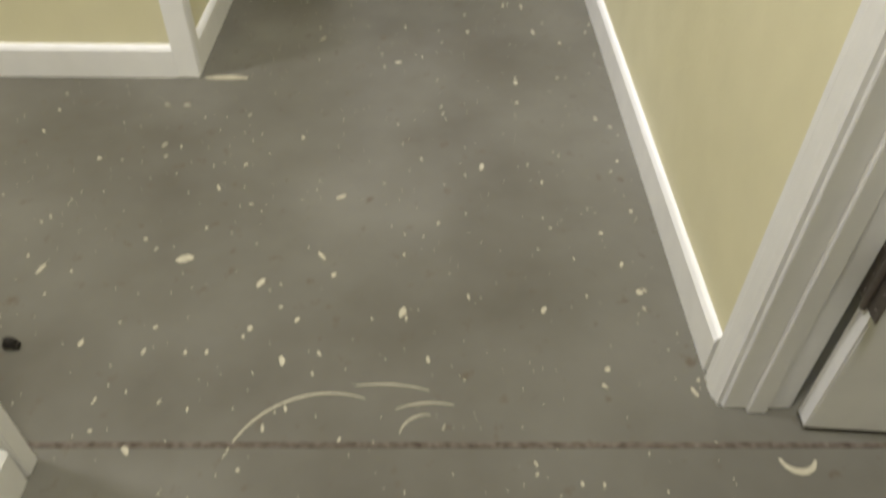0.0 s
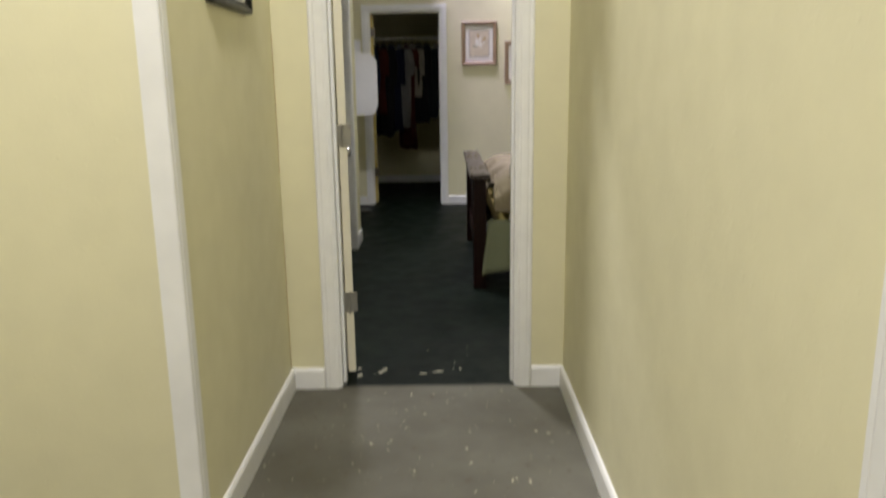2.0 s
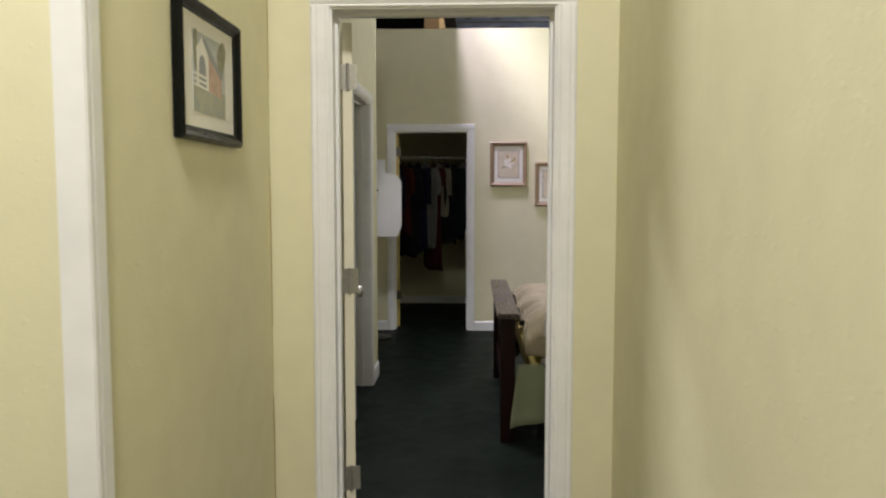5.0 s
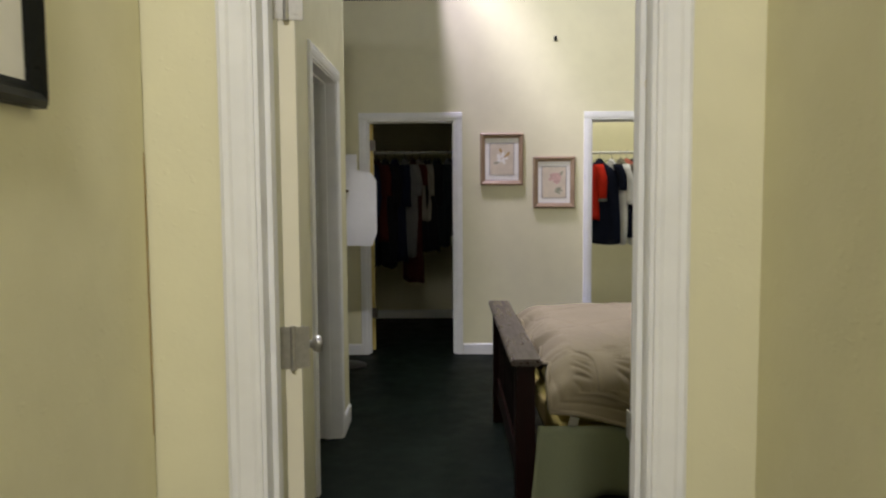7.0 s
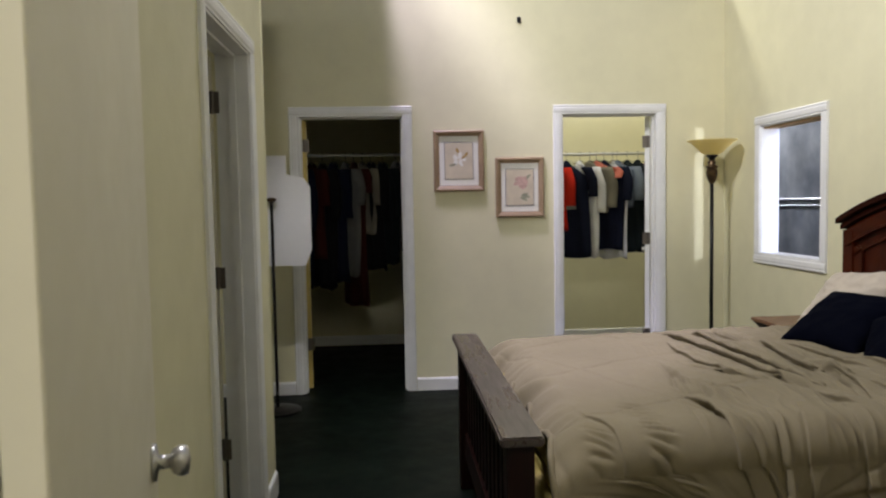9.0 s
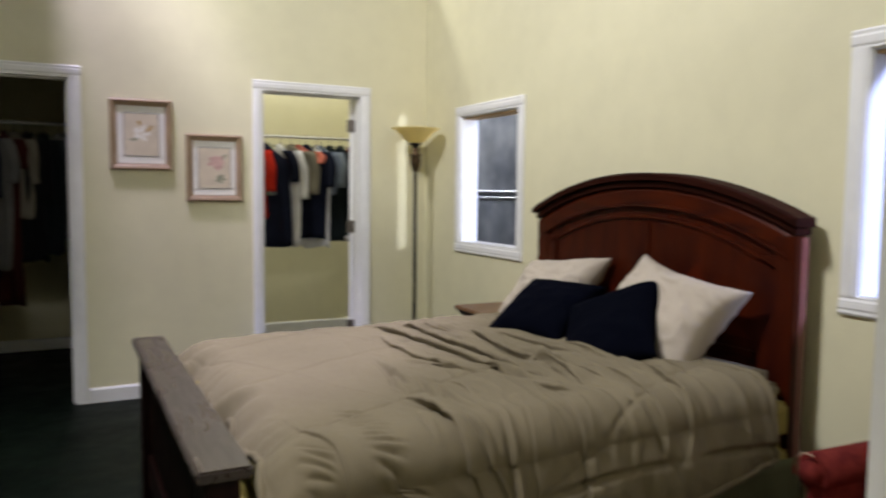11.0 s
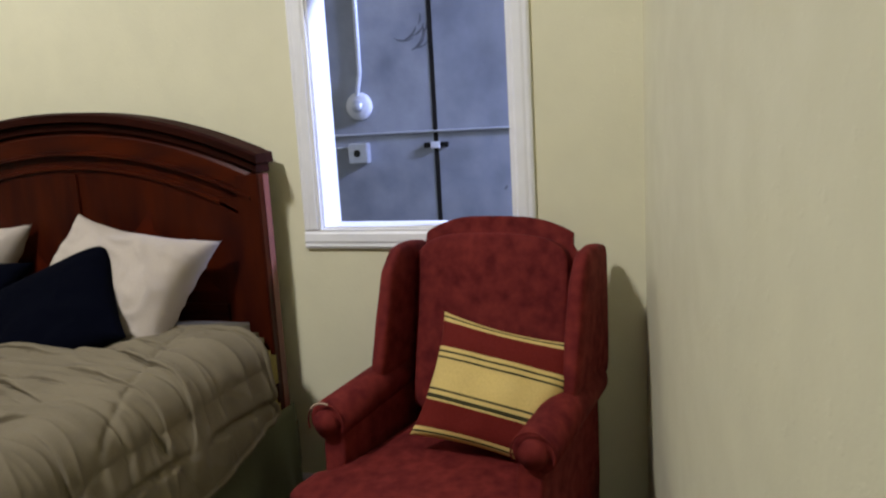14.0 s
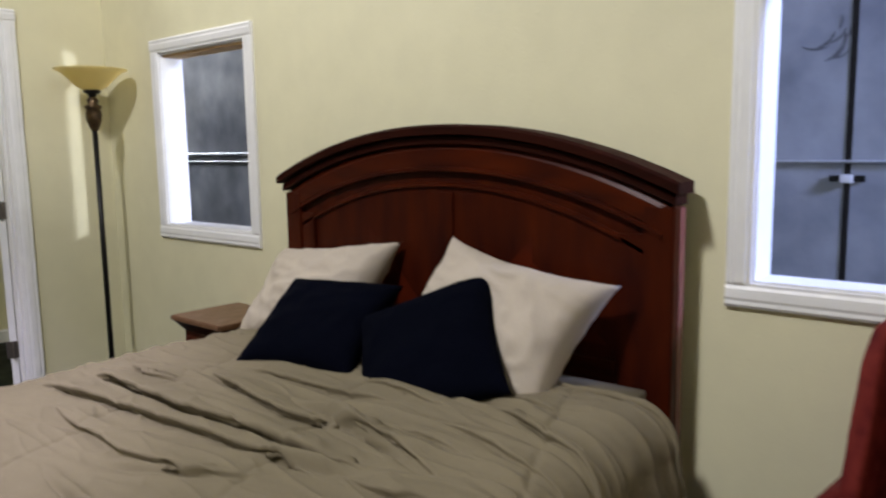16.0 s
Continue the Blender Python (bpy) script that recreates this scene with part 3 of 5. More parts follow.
# book-matched veneer: each half panel shows paler wedges of turned grain
for s in (-1, 1):
    for y0, y1, z0, z1 in ((0.07, 0.36, 0.80, 1.10), (0.36, 0.62, 0.80, 1.02)):
        bm = bmesh.new()
        flip = y0 > 0.3
        tri = [(y0, z0), (y1, z0), (y1 if not flip else y0, z1)]
        f = [bm.verts.new((hx - 0.0008, HC + s * y, z)) for y, z in tri]
        b = [bm.verts.new((hx + 0.002, HC + s * y, z)) for y, z in tri]
        bm.faces.new(f)
        for k in range(3):
            bm.faces.new((f[k], f[(k + 1) % 3], b[(k + 1) % 3], b[k]))
        part("veneer", bm, VENEER, hb, "paler red veneer wedge")

# footboard: posts, flat cap, rails and upright slats
F0, F1, fx = 5.565, 7.185, 0.677
for y in (F0 + 0.06, F1 - 0.06):
    part("post", boxes((fx - 0.042, fx + 0.038, y - 0.04, y + 0.04, 0, 0.712), bevel=0.004), CHERRY_SHADED, bed)
part("cap", boxes((fx - 0.065, fx + 0.06, F0 - 0.02, F1 + 0.02, 0.713, 0.742), bevel=0.006), ESPRESSO, bed, "dusty dark wooden cap")
part("top_rail", boxes((fx - 0.02, fx + 0.02, F0 + 0.1, F1 - 0.1, 0.62, 0.712), bevel=0.003), CHERRY_SHADED, bed)
part("bottom_rail", boxes((fx - 0.02, fx + 0.02, F0 + 0.1, F1 - 0.1, 0.16, 0.28), bevel=0.003), CHERRY_SHADED, bed)
slat = None
for k in range(13):
    y = F0 + 0.17 + k * (F1 - F0 - 0.34) / 12
    o = part("slat", boxes((-0.009, 0.009, -0.03, 0.03, 0.281, 0.619), bevel=0.002), CHERRY_SHADED, bed) if slat is None else new("slat", slat)
    slat = o.data
    o.parent = bed
    o.location = (fx, y, 0)
for y in (BY0 - 0.03, BY1 + 0.005):
    part("side_rail", boxes((fx + 0.04, hx - 0.02, y, y + 0.025, 0.2, 0.36), bevel=0.003), CHERRY_SHADED, bed)


def soft_box(x0, x1, y0, y1, z0, z1, r, amp, scale, cuts=14, seed=0.0):
    bm = bmesh.new()
    box(bm, x0, x1, y0, y1, z0, z1, r)
    bmesh.ops.subdivide_edges(bm, edges=bm.edges[:], cuts=4, use_grid_fill=True)
    bm.normal_update()
    for v in bm.verts:
        v.co += v.normal * amp * noise.noise(v.co * scale + Vector((seed, seed, seed)))
    return bm


tagged(part("box_spring", soft_box(fx + 0.13, hx - 0.03, BY0 + 0.01, BY1 - 0.01, 0.28, 0.46, 0.03, 0.006, 5), TICK, smooth=True), "gold ticking box spring in the bed frame", "box spring")
tagged(part("mattress", soft_box(fx + 0.145, hx - 0.03, BY0, BY1, 0.462, 0.655, 0.05, 0.008, 5, seed=3), TICK, smooth=True), "gold ticking mattress on the box spring", "mattress")

# bed skirt hangs on the near side and the foot end in loose pleats
bm = bmesh.new()
rows = []
NS = 130
for k in range(NS + 1):
    u = k / NS
    x = fx + 0.055 + u * (hx - fx - 0.12)
    col = []
    for j in range(9):
        w = j / 8
        z = 0.44 - w * (0.325 - 0.03 * math.sin(u * 9))
        fold = (0.018 * math.sin(u * 46 + 1.5 * math.sin(u * 13)) + 0.02 * noise.noise(Vector((u * 9, w * 2, 0)))) * w
        flare = 0.14 * w * max(0.0, 1 - u * 7)
        col.append(bm.verts.new((x - 0.05 * w * max(0.0, 1 - u * 10), BY0 - 0.045 - 0.02 * w + fold - flare, z)))
    rows.append(col)
for p, q in zip(rows, rows[1:]):
    for a in range(8):
        bm.faces.new((p[a], q[a], q[a + 1], p[a + 1]))
sk = part("bed_skirt", bm, SKIRT, smooth=True)
tagged(sk, "sage green cloth bed skirt hanging below the comforter", "bed skirt")
mod = sk.modifiers.new("thick", "SOLIDIFY")
mod.thickness = 0.004


def ridge(p, ang, width, wob, at, length, centre):
    """One sharp crease line: a cusped valley with a raised lip behind it."""
    d = Vector((math.cos(ang), math.sin(ang)))
    s = (p - centre).dot(d)
    c = (p - centre).dot(Vector((-d.y, d.x))) - at - wob * math.sin(s * 5 + at * 9)
    fade = math.exp(-((s / length) ** 4))
    return fade * (0.7 * math.exp(-(((c + width * 1.7) / (1.4 * width)) ** 2)) - math.exp(-abs(c) / (0.6 * width)))


rng = random.Random(7)
CREASES = []
# short folds that run across the bed
for k in range(22):
    CREASES.append((math.pi / 2 + rng.uniform(-0.30, 0.35), rng.uniform(0.008, 0.013), rng.uniform(0.0, 0.02), 0.0, rng.uniform(0.07, 0.24),
                    Vector((rng.uniform(1.25, 2.4), rng.uniform(5.5, 7.1))), rng.uniform(0.009, 0.022)))
# short puckers along the stitched seams
for cx, y0, y1, num in ((1.10, 5.55, 5.95, 15), (0.925, 5.5, 5.70, 9)):
    for k in range(num):
        CREASES.append((rng.uniform(-0.55, -0.15), 0.0065, 0.0, 0.0, rng.uniform(0.028, 0.046), Vector((cx + rng.uniform(-0.012, 0.012), y0 + (y1 - y0) * (k + 0.5) / num)), rng.uniform(0.009, 0.012)))
# long folds: lines across the bed as (x, y) with depth and width
FOLDS = [
    ([(1.62, 7.10), (1.67, 6.75), (1.68, 6.50), (1.73, 6.2), (1.72, 6.0)], 0.020, 0.012),
    ([(1.76, 7.05), (1.75, 6.55), (1.79, 6.25), (1.80, 5.95)], 0.026, 0.012),
    ([(1.95, 6.75), (1.885, 6.30), (1.91, 6.15), (1.90, 5.98)], 0.022, 0.011),
    ([(1.91, 6.25), (1.93, 6.0), (1.87, 5.80)], 0.018, 0.010),
    ([(1.56, 6.85), (1.535, 6.42), (1.55, 6.2), (1.66, 6.05)], 0.014, 0.012),
    ([(2.08, 6.05), (2.06, 5.84), (2.02, 5.66), (1.98, 5.45)], 0.013, 0.011),
    ([(2.26, 6.0), (2.20, 5.83), (2.15, 5.66), (2.06, 5.48)], 0.020, 0.008),
    ([(1.29, 6.0), (1.35, 5.83), (1.33, 5.65), (1.30, 5.3)], 0.024, 0.010),
    ([(1.12, 5.57), (1.12, 5.40), (1.13, 5.2)], 0.022, 0.010),
    ([(1.58, 5.74), (1.53, 5.58), (1.50, 5.3)], 0.022, 0.010),
    ([(1.74, 5.74), (1.71, 5.56), (1.68, 5.3)], 0.026, 0.010),
    ([(0.90, 5.88), (0.98, 5.68), (1.0, 5.40)], 0.012, 0.010),
    ([(1.41, 5.62), (1.42, 5.45), (1.40, 5.2)], 0.018, 0.010),
    ([(1.76, 5.98), (1.755, 5.83), (1.80, 5.72)], 0.018, 0.010),
    ([(2.05, 6.75), (2.08, 6.55), (2.06, 6.35), (2.10, 6.15)], 0.015, 0.010),
    ([(2.18, 6.40), (2.15, 6.22), (2.17, 6.02)], 0.013, 0.009),
    ([(2.33, 6.05), (2.30, 5.90), (2.32, 5.76)], 0.012, 0.009),
    ([(1.98, 6.10), (2.00, 5.95), (1.97, 5.82)], 0.012, 0.009),
    ([(1.48, 6.10), (1.50, 5.98), (1.47, 5.86)], 0.010, 0.009),
    ([(1.86, 7.05), (1.84, 6.88), (1.88, 6.70)], 0.014, 0.010),
]


def fold(p, pts, depth, width):
    """Cloth lapped over itself along a line: a lip that leans over the hollow before it; gives rise and lean."""
    best = None
    for a, b in zip(pts, pts[1:]):
        a, b = Vector(a), Vector(b)
        d = b - a
        t = max(0.0, min(1.0, (p - a).dot(d) / d.length_squared))
        q = p - (a + d * t)
        if best is None or q.length < best[0]:
            best = (q.length, q.x)
    dist, side = best
    if dist > 0.16:
        return 0.0, 0.0
    c = math.copysign(dist, side)
    ends = min((p - Vector(pts[0])).length, (p - Vector(pts[-1])).length)
    d = depth * 1.05 * min(1.0, ends / 0.15) * min(1.0, max(0.3, (p.y - 5.5) / 0.3))
    if c >= 0:
        return d * math.exp(-((c / 0.055) ** 2)), -d * 1.15 * math.exp(-c / (2.2 * width))
    return d * math.exp(-((c / 0.004) ** 2)) - 0.35 * d * math.exp(-(((c + 0.012) / 0.016) ** 2)), -d * 1.15 * math.exp(-((c / 0.004) ** 2))


def duvet_height(x, y):
    p = Vector((x, y))
    h = 0.013 * noise.noise(Vector((x * 3.1, y * 3.1, 1.0))) + 0.006 * noise.noise(Vector((x * 8, y * 5, 4.0))) + 0.0022 * noise.noise(Vector((x * 30, y * 17, 2.0)))
    head = min(1.0, max(0.12, (x - 1.2) / 0.4))
    h += head * 0.008 * (1 - abs(noise.noise(Vector((x * 7.0 + 0.6 * y, y * 1.5 - x * 0.6, 9.0))))) ** 7 + head * 0.005 * (1 - abs(noise.noise(Vector((x * 15 - y * 2, y * 4.0 + x * 2.0, 3.0))))) ** 9
    w = Vector((x + 0.014 * noise.noise(Vector((x * 6, y * 6, 7.0))), y))
    for ang, wd, wob, at, ln, c, amp in CREASES:
        if (p - c).length < ln * 1.5 + 0.06:
            h += amp * ridge(w, ang, wd, wob, at, ln, c)
    lean = 0.0
    for pts, depth, width in FOLDS:
        if min(q[0] for q in pts) - 0.17 < x < max(q[0] for q in pts) + 0.17 and pts[-1][1] - 0.08 < y < pts[0][1] + 0.08:
            up, over = fold(w, pts, depth, width)
            h += up
            lean += over
    return h, lean


# comforter: over the top, down both sides, tucked short of the footboard
NX, NV = 460, 460
bm = bmesh.new()
grid = []
side_drop = 0.42
top_w = BY1 - BY0 + 0.14
total = top_w + 2 * side_drop
R = 0.13
for i in range(NX + 1):
    u = i / NX
    col = []
    x = 0.792 + u * 1.705
    for j in range(NV + 1):
        s = j / NV * total
        ya, yb = BY0 - 0.075, BY1 + 0.075
        hang = 0.0
        zt = 0.705 + 0.028 * u
        foot = max(0.0, 1 - u * 12)
        # across the section: near drop, rounded shoulder, top, shoulder, far drop
        if s < side_drop - R * 0.5:
            d = (side_drop - R * 0.5 - s) * (1.0 - 0.6 * max(0.0, (u - 0.45) / 0.55))
            y, z, nrm = ya - 0.02 * math.sin(min(d * 6, 1.5)), zt - R * 0.86 - d, Vector((0, -1, 0.1))
            hang = d
        elif s < side_drop + R:
            f = (s - (side_drop - R * 0.5)) / (R * 1.5)
            a = f * math.pi / 2
            y, z, nrm = ya + R * (1 - math.cos(a)), zt - R * 0.86 * (1 - math.sin(a)), Vector((0, -math.cos(a), math.sin(a)))
        elif s > total - side_drop + R * 0.5:
            d = s - (total - side_drop + R * 0.5)
            y, z, nrm = yb + 0.02 * math.sin(min(d * 6, 1.5)), zt - R * 0.86 - d, Vector((0, 1, 0.1))
            hang = d
        elif s > total - side_drop - R:
            f = (total - side_drop + R * 0.5 - s) / (R * 1.5)
            a = f * math.pi / 2
            y, z, nrm = yb - R * (1 - math.cos(a)), zt - R * 0.86 * (1 - math.sin(a)), Vector((0, math.cos(a), math.sin(a)))
        else:
            y, z, nrm = ya + R + (s - side_drop - R) * (yb - ya - 2 * R) / (total - 2 * side_drop - 2 * R), zt, Vector((0, 0, 1))
        # bulge in the middle of the bed, thinner and puckered at the foot edge
        mid = 1 - ((y - BYC) / 0.9) ** 2
        z += 0.02 * max(mid, 0) * math.sin(u * math.pi) - 0.085 * foot ** 2
        yy = y if hang == 0 else y + (-1 if y < BYC else 1) * hang
        h, lean = duvet_height(x, yy)
        # hanging folds run down the drop
        wave = math.sin(x * 15 + 2.0 * math.sin(x * 4.3)) * 0.5 + noise.noise(Vector((x * 7, 2.0, 0))) + 0.15 * math.sin(x * 43 + 3.0 * math.sin(x * 6.1))
        h += min(hang * 1.6, 0.5) * 0.034 * wave + 0.03 * math.sin(min(hang * 9, math.pi))
        if hang > 0 and y < BYC:
            seam_at = 0.12 + 0.03 * math.sin(x * 2.3)
            h -= 0.020 * (0.6 + noise.noise(Vector((x * 5, 8.0, 0)))) * math.exp(-(((hang - seam_at) / 0.012) ** 2))
        # stitched channels of the quilting
        q1 = abs(((x * 0.92 + yy * 0.38) * 1.9) % 1.0 - 0.5)
        q2 = abs(((yy * 0.92 - x * 0.38) * 1.9) % 1.0 - 0.5)
        h -= 0.005 * math.exp(-((min(q1, q2) / 0.014) ** 2))
        h += 0.003 * (1 - math.exp(-((min(q1, q2) / 0.10) ** 2)))
        h += foot * 0.034 * (math.sin(yy * 23 + 3 * math.sin(yy * 7)) + noise.noise(Vector((yy * 16, 0, 5))))
        base_x = x + lean - 0.02 * foot * math.sin(yy * 17)
        hem = 0.05 * math.sin(x * 3.7 + 1) * min(hang * 2, 1)
        v = Vector((base_x, y, z + hem)) + nrm.normalized() * h
        # the head end sweeps back along the near edge
        if y < BYC and hang > 0:
            v.x += 0.40 * (1 - u) ** 6 * min(1.0, 0.25 + hang * 9)
        if s < side_drop + 0.35:
            v.y += 0.03 * u * (1 - s / (side_drop + 0.35))
            v.x -= 0.01 * u * (1 - s / (side_drop + 0.35))
        col.append(bm.verts.new(v))
    grid.append(col)
for p, q in zip(grid, grid[1:]):
    for j in range(NV):
        bm.faces.new((p[j], q[j], q[j + 1], p[j + 1]))
hem_near = [grid[i][0].co.copy() for i in range(0, NX + 1, 2)]
hem_head = [grid[NX][j].co.copy() for j in range(0, NV + 1, 2)]
hem_foot = [grid[0][j].co.copy() for j in range(0, NV + 1, 2)]
dv = part("comforter", bm, DUVET, smooth=True)
for hem in (hem_near, hem_head, hem_foot):
    part("hem", tube(bmesh.new(), hem, 0.011, 8), DUVET, dv, smooth=True)
tagged(dv, "rumpled tan quilted comforter spread over the bed", "comforter")
mod = dv.modifiers.new("loft", "SOLIDIFY")
mod.thickness, mod.offset = 0.022, -1
part("sheet", soft_box(2.3, hx - 0.04, BY0 + 0.03, BY1 - 0.03, 0.60, 0.72, 0.05, 0.008, 6, seed=8), DUVET, smooth=True)
tagged(bpy.data.objects["sheet"], "tan fitted sheet at the head of the bed", "sheet")


def pillow(name, label, category, material, w, h, t, m, seed, parts=None):
    """A stuffed square cushion with pinched corners and creases; parts: stripe bands (from, to, material)."""
    n = 64 if parts else 44
    sag = 0.10 if parts or material is NAVY else 0.19
    bm = bmesh.new()
    vs = {}
    for side in (1, -1):
        for i in range(n + 1):
            for j in range(n + 1):
                a, b = -1 + 2 * i / n, -1 + 2 * j / n
                rim = i in (0, n) or j in (0, n)
                if rim and side == -1:
                    vs[side, i, j] = vs[1, i, j]
                    continue
                pinch = 1 - sag * (1 - b * b) * abs(a) ** 2
                pinch2 = 1 - sag * (1 - a * a) * abs(b) ** 2
                puff = ((1 - abs(a) ** 2.6) * (1 - abs(b) ** 2.6)) ** 0.45
                cr = 0.10 * noise.noise(Vector((a * 2.4 + seed, b * 2.4, side))) + (0.0 if parts else 0.04 if material is NAVY else 0.10) * (1 - abs(noise.noise(Vector((a * 3 + b * 2 + seed, b * 3 - a, side * 2))))) ** 6
                vs[side, i, j] = bm.verts.new((a * w / 2 * pinch, side * t / 2 * puff * (1 + cr * 1.6), b * h / 2 * pinch2))
    for side in (1, -1):
        for i in range(n):
            for j in range(n):
                f = bm.faces.new((vs[side, i, j], vs[side, i + 1, j], vs[side, i + 1, j + 1], vs[side, i, j + 1]))
                if parts:
                    b = -1 + 2 * (j + 0.5) / n
                    for lo, hi, k in parts:
                        if lo <= b < hi:
                            f.material_index = k
    ob = part(name, bm, material, smooth=True)
    ob.matrix_world = m
    return tagged(ob, label, category)


pillow("pillow", "beige linen pillow leaning on the headboard", "pillow", LINEN, 0.62, 0.47, 0.21, pose(2.51, 6.175, 0.862, -38, 9, -92), 1)
pillow("pillow", "beige linen pillow leaning on the headboard behind a navy cushion", "pillow", LINEN, 0.66, 0.46, 0.20, pose(2.555, 7.02, 0.842, -40, -6, -90), 5)
pillow("cushion", "square navy cushion propped against the pillow", "cushion", NAVY, 0.42, 0.40, 0.13, pose(2.31, 6.695, 0.832, -58, 0, -74), 9)
pillow("cushion", "square navy cushion tipped on its corner", "cushion", NAVY, 0.45, 0.44, 0.13, pose(2.315, 6.25, 0.815, -50, -22, -64), 13)

# ---- nightstand and floor lamp ----
ns = thing("nightstand", "brown wooden nightstand with flared top beside the bed", "nightstand", (2.685, 7.73, 0))
part("top", boxes((-0.20, 0.16, -0.19, 0.19, 0.645, 0.668), bevel=0.005), WALNUT, ns)
bm = bmesh.new()
for z0, r0, z1, r1 in ((0.60, 0.0, 0.645, 0.035),):
    b0 = [bm.verts.new((x, y, z0)) for x, y in ((-0.155, -0.15), (0.13, -0.15), (0.13, 0.15), (-0.155, 0.15))]
    b1 = [bm.verts.new((x, y, z1)) for x, y in ((-0.19, -0.182), (0.15, -0.182), (0.15, 0.182), (-0.19, 0.182))]
    for k in range(4):
        bm.faces.new((b0[k], b0[(k + 1) % 4], b1[(k + 1) % 4], b1[k]))
    bm.faces.new(b0[::-1])
    bm.faces.new(b1)
part("cove", bm, CHERRY, ns)
carcass = part("body", boxes((-0.155, 0.13, -0.15, 0.15, 0.06, 0.60), bevel=0.003), CHERRY_V, ns)
part("drawer_front", boxes((-0.165, -0.1555, -0.13, 0.13, 0.44, 0.58), bevel=0.003), CHERRY, carcass)
part("plinth", boxes((-0.165, 0.14, -0.16, 0.16, 0.0, 0.06), bevel=0.003), CHERRY, ns)

lamp = thing("floor_lamp", "black torchiere floor lamp with amber glass bowl", "floor lamp", (2.62, 8.79, 0))
part("base", lathe(bmesh.new(), [(0.14, 0), (0.14, 0.012), (0.12, 0.03), (0.05, 0.045), (0.022, 0.075), (0.018, 0.1)]), IRON, lamp, smooth=True)
part("pole", lathe(bmesh.new(), [(0.0135, 0.1), (0.0135, 1.5)], n=16), IRON, lamp, smooth=True)
part("knuckle", lathe(bmesh.new(), [(0.014, 1.49), (0.024, 1.505), (0.036, 1.54), (0.040, 1.575), (0.034, 1.60), (0.042, 1.606), (0.042, 1.616), (0.022, 1.625), (0.030, 1.645), (0.018, 1.66)]), BRONZE, lamp, smooth=True)
part("neck", lathe(bmesh.new(), [(0.018, 1.66), (0.022, 1.675), (0.04, 1.684), (0.044, 1.692), (0.03, 1.70)]), IRON, lamp, smooth=True)
part("shade", lathe(bmesh.new(), [(0.03, 1.695), (0.05, 1.70), (0.075, 1.715), (0.11, 1.752), (0.145, 1.784), (0.172, 1.796), (0.174, 1.800), (0.166, 1.801), (0.140, 1.79), (0.105, 1.758), (0.07, 1.722), (0.03, 1.706), (0.0, 1.704)], n=40), AMBER, lamp, "amber frosted glass bowl", True)

# ---- wing chair ----
chair = thing("wing_chair", "burgundy damask wingback armchair with worn arm piping", "armchair", (2.42, 4.965, 0), 173)
chair.scale = (1.0, 0.94, 0.975)


def extrude_profile(pts, y0, y1, bevel=0.02, seg=3):
    """A solid from an outline in x and z, between y0 and y1, with rounded edges."""
    bm = bmesh.new()
    a = [bm.verts.new((x, y0, z)) for x, z in pts]
    b = [bm.verts.new((x, y1, z)) for x, z in pts]
    n = len(pts)
    for k in range(n):
        bm.faces.new((a[k], a[(k + 1) % n], b[(k + 1) % n], b[k]))
    bm.faces.new(a[::-1])
    bm.faces.new(b)
    if bevel:
        bmesh.ops.bevel(bm, geom=bm.edges[:], offset=bevel, segments=seg, affect="EDGES", clamp_overlap=True)
    return bm


def soften(ob):
    """Padded upholstery: rounds off the coarse shape."""
    m = ob.modifiers.new("soft", "SUBSURF")
    m.levels = m.render_levels = 2
    return ob


# local x points to the front of the chair
part("seat_base", boxes((-0.30, 0.29, -0.335, 0.335, 0.16, 0.36), bevel=0.02), DAMASK, chair, smooth=True)
bm = bmesh.new()
tee = [(-0.22, -0.25), (0.225, -0.25), (0.235, -0.35), (0.385, -0.35), (0.40, 0.0), (0.385, 0.35), (0.235, 0.35), (0.225, 0.25), (-0.22, 0.25)]
lo = [bm.verts.new((x, y, 0.345)) for x, y in tee]
hi = [bm.verts.new((x, y, 0.475)) for x, y in tee]
bm.faces.new(hi)
bm.faces.new(lo[::-1])
for k in range(len(tee)):
    bm.faces.new((lo[k], lo[(k + 1) % len(tee)], hi[(k + 1) % len(tee)], hi[k]))
bmesh.ops.bevel(bm, geom=bm.edges[:], offset=0.03, segments=1, affect="EDGES", clamp_overlap=True)
soften(part("seat_cushion", bm, DAMASK, chair, smooth=True))
bm = soft_box(-0.065, 0.065, -0.305, 0.305, 0.0, 0.668, 0.055, 0.01, 4, seed=6)
for v in bm.verts:
    top = max(0.0, v.co.z - 0.45) / 0.21
    v.co.z -= top * (0.02 * (v.co.y / 0.305) ** 2 + 0.11 * (v.co.y / 0.305) ** 6)
back = part("backrest", bm, DAMASK, chair, smooth=True)
soften(back)
back.matrix_local = pose(-0.185, 0.018, 0.43, 0, -12, 0)
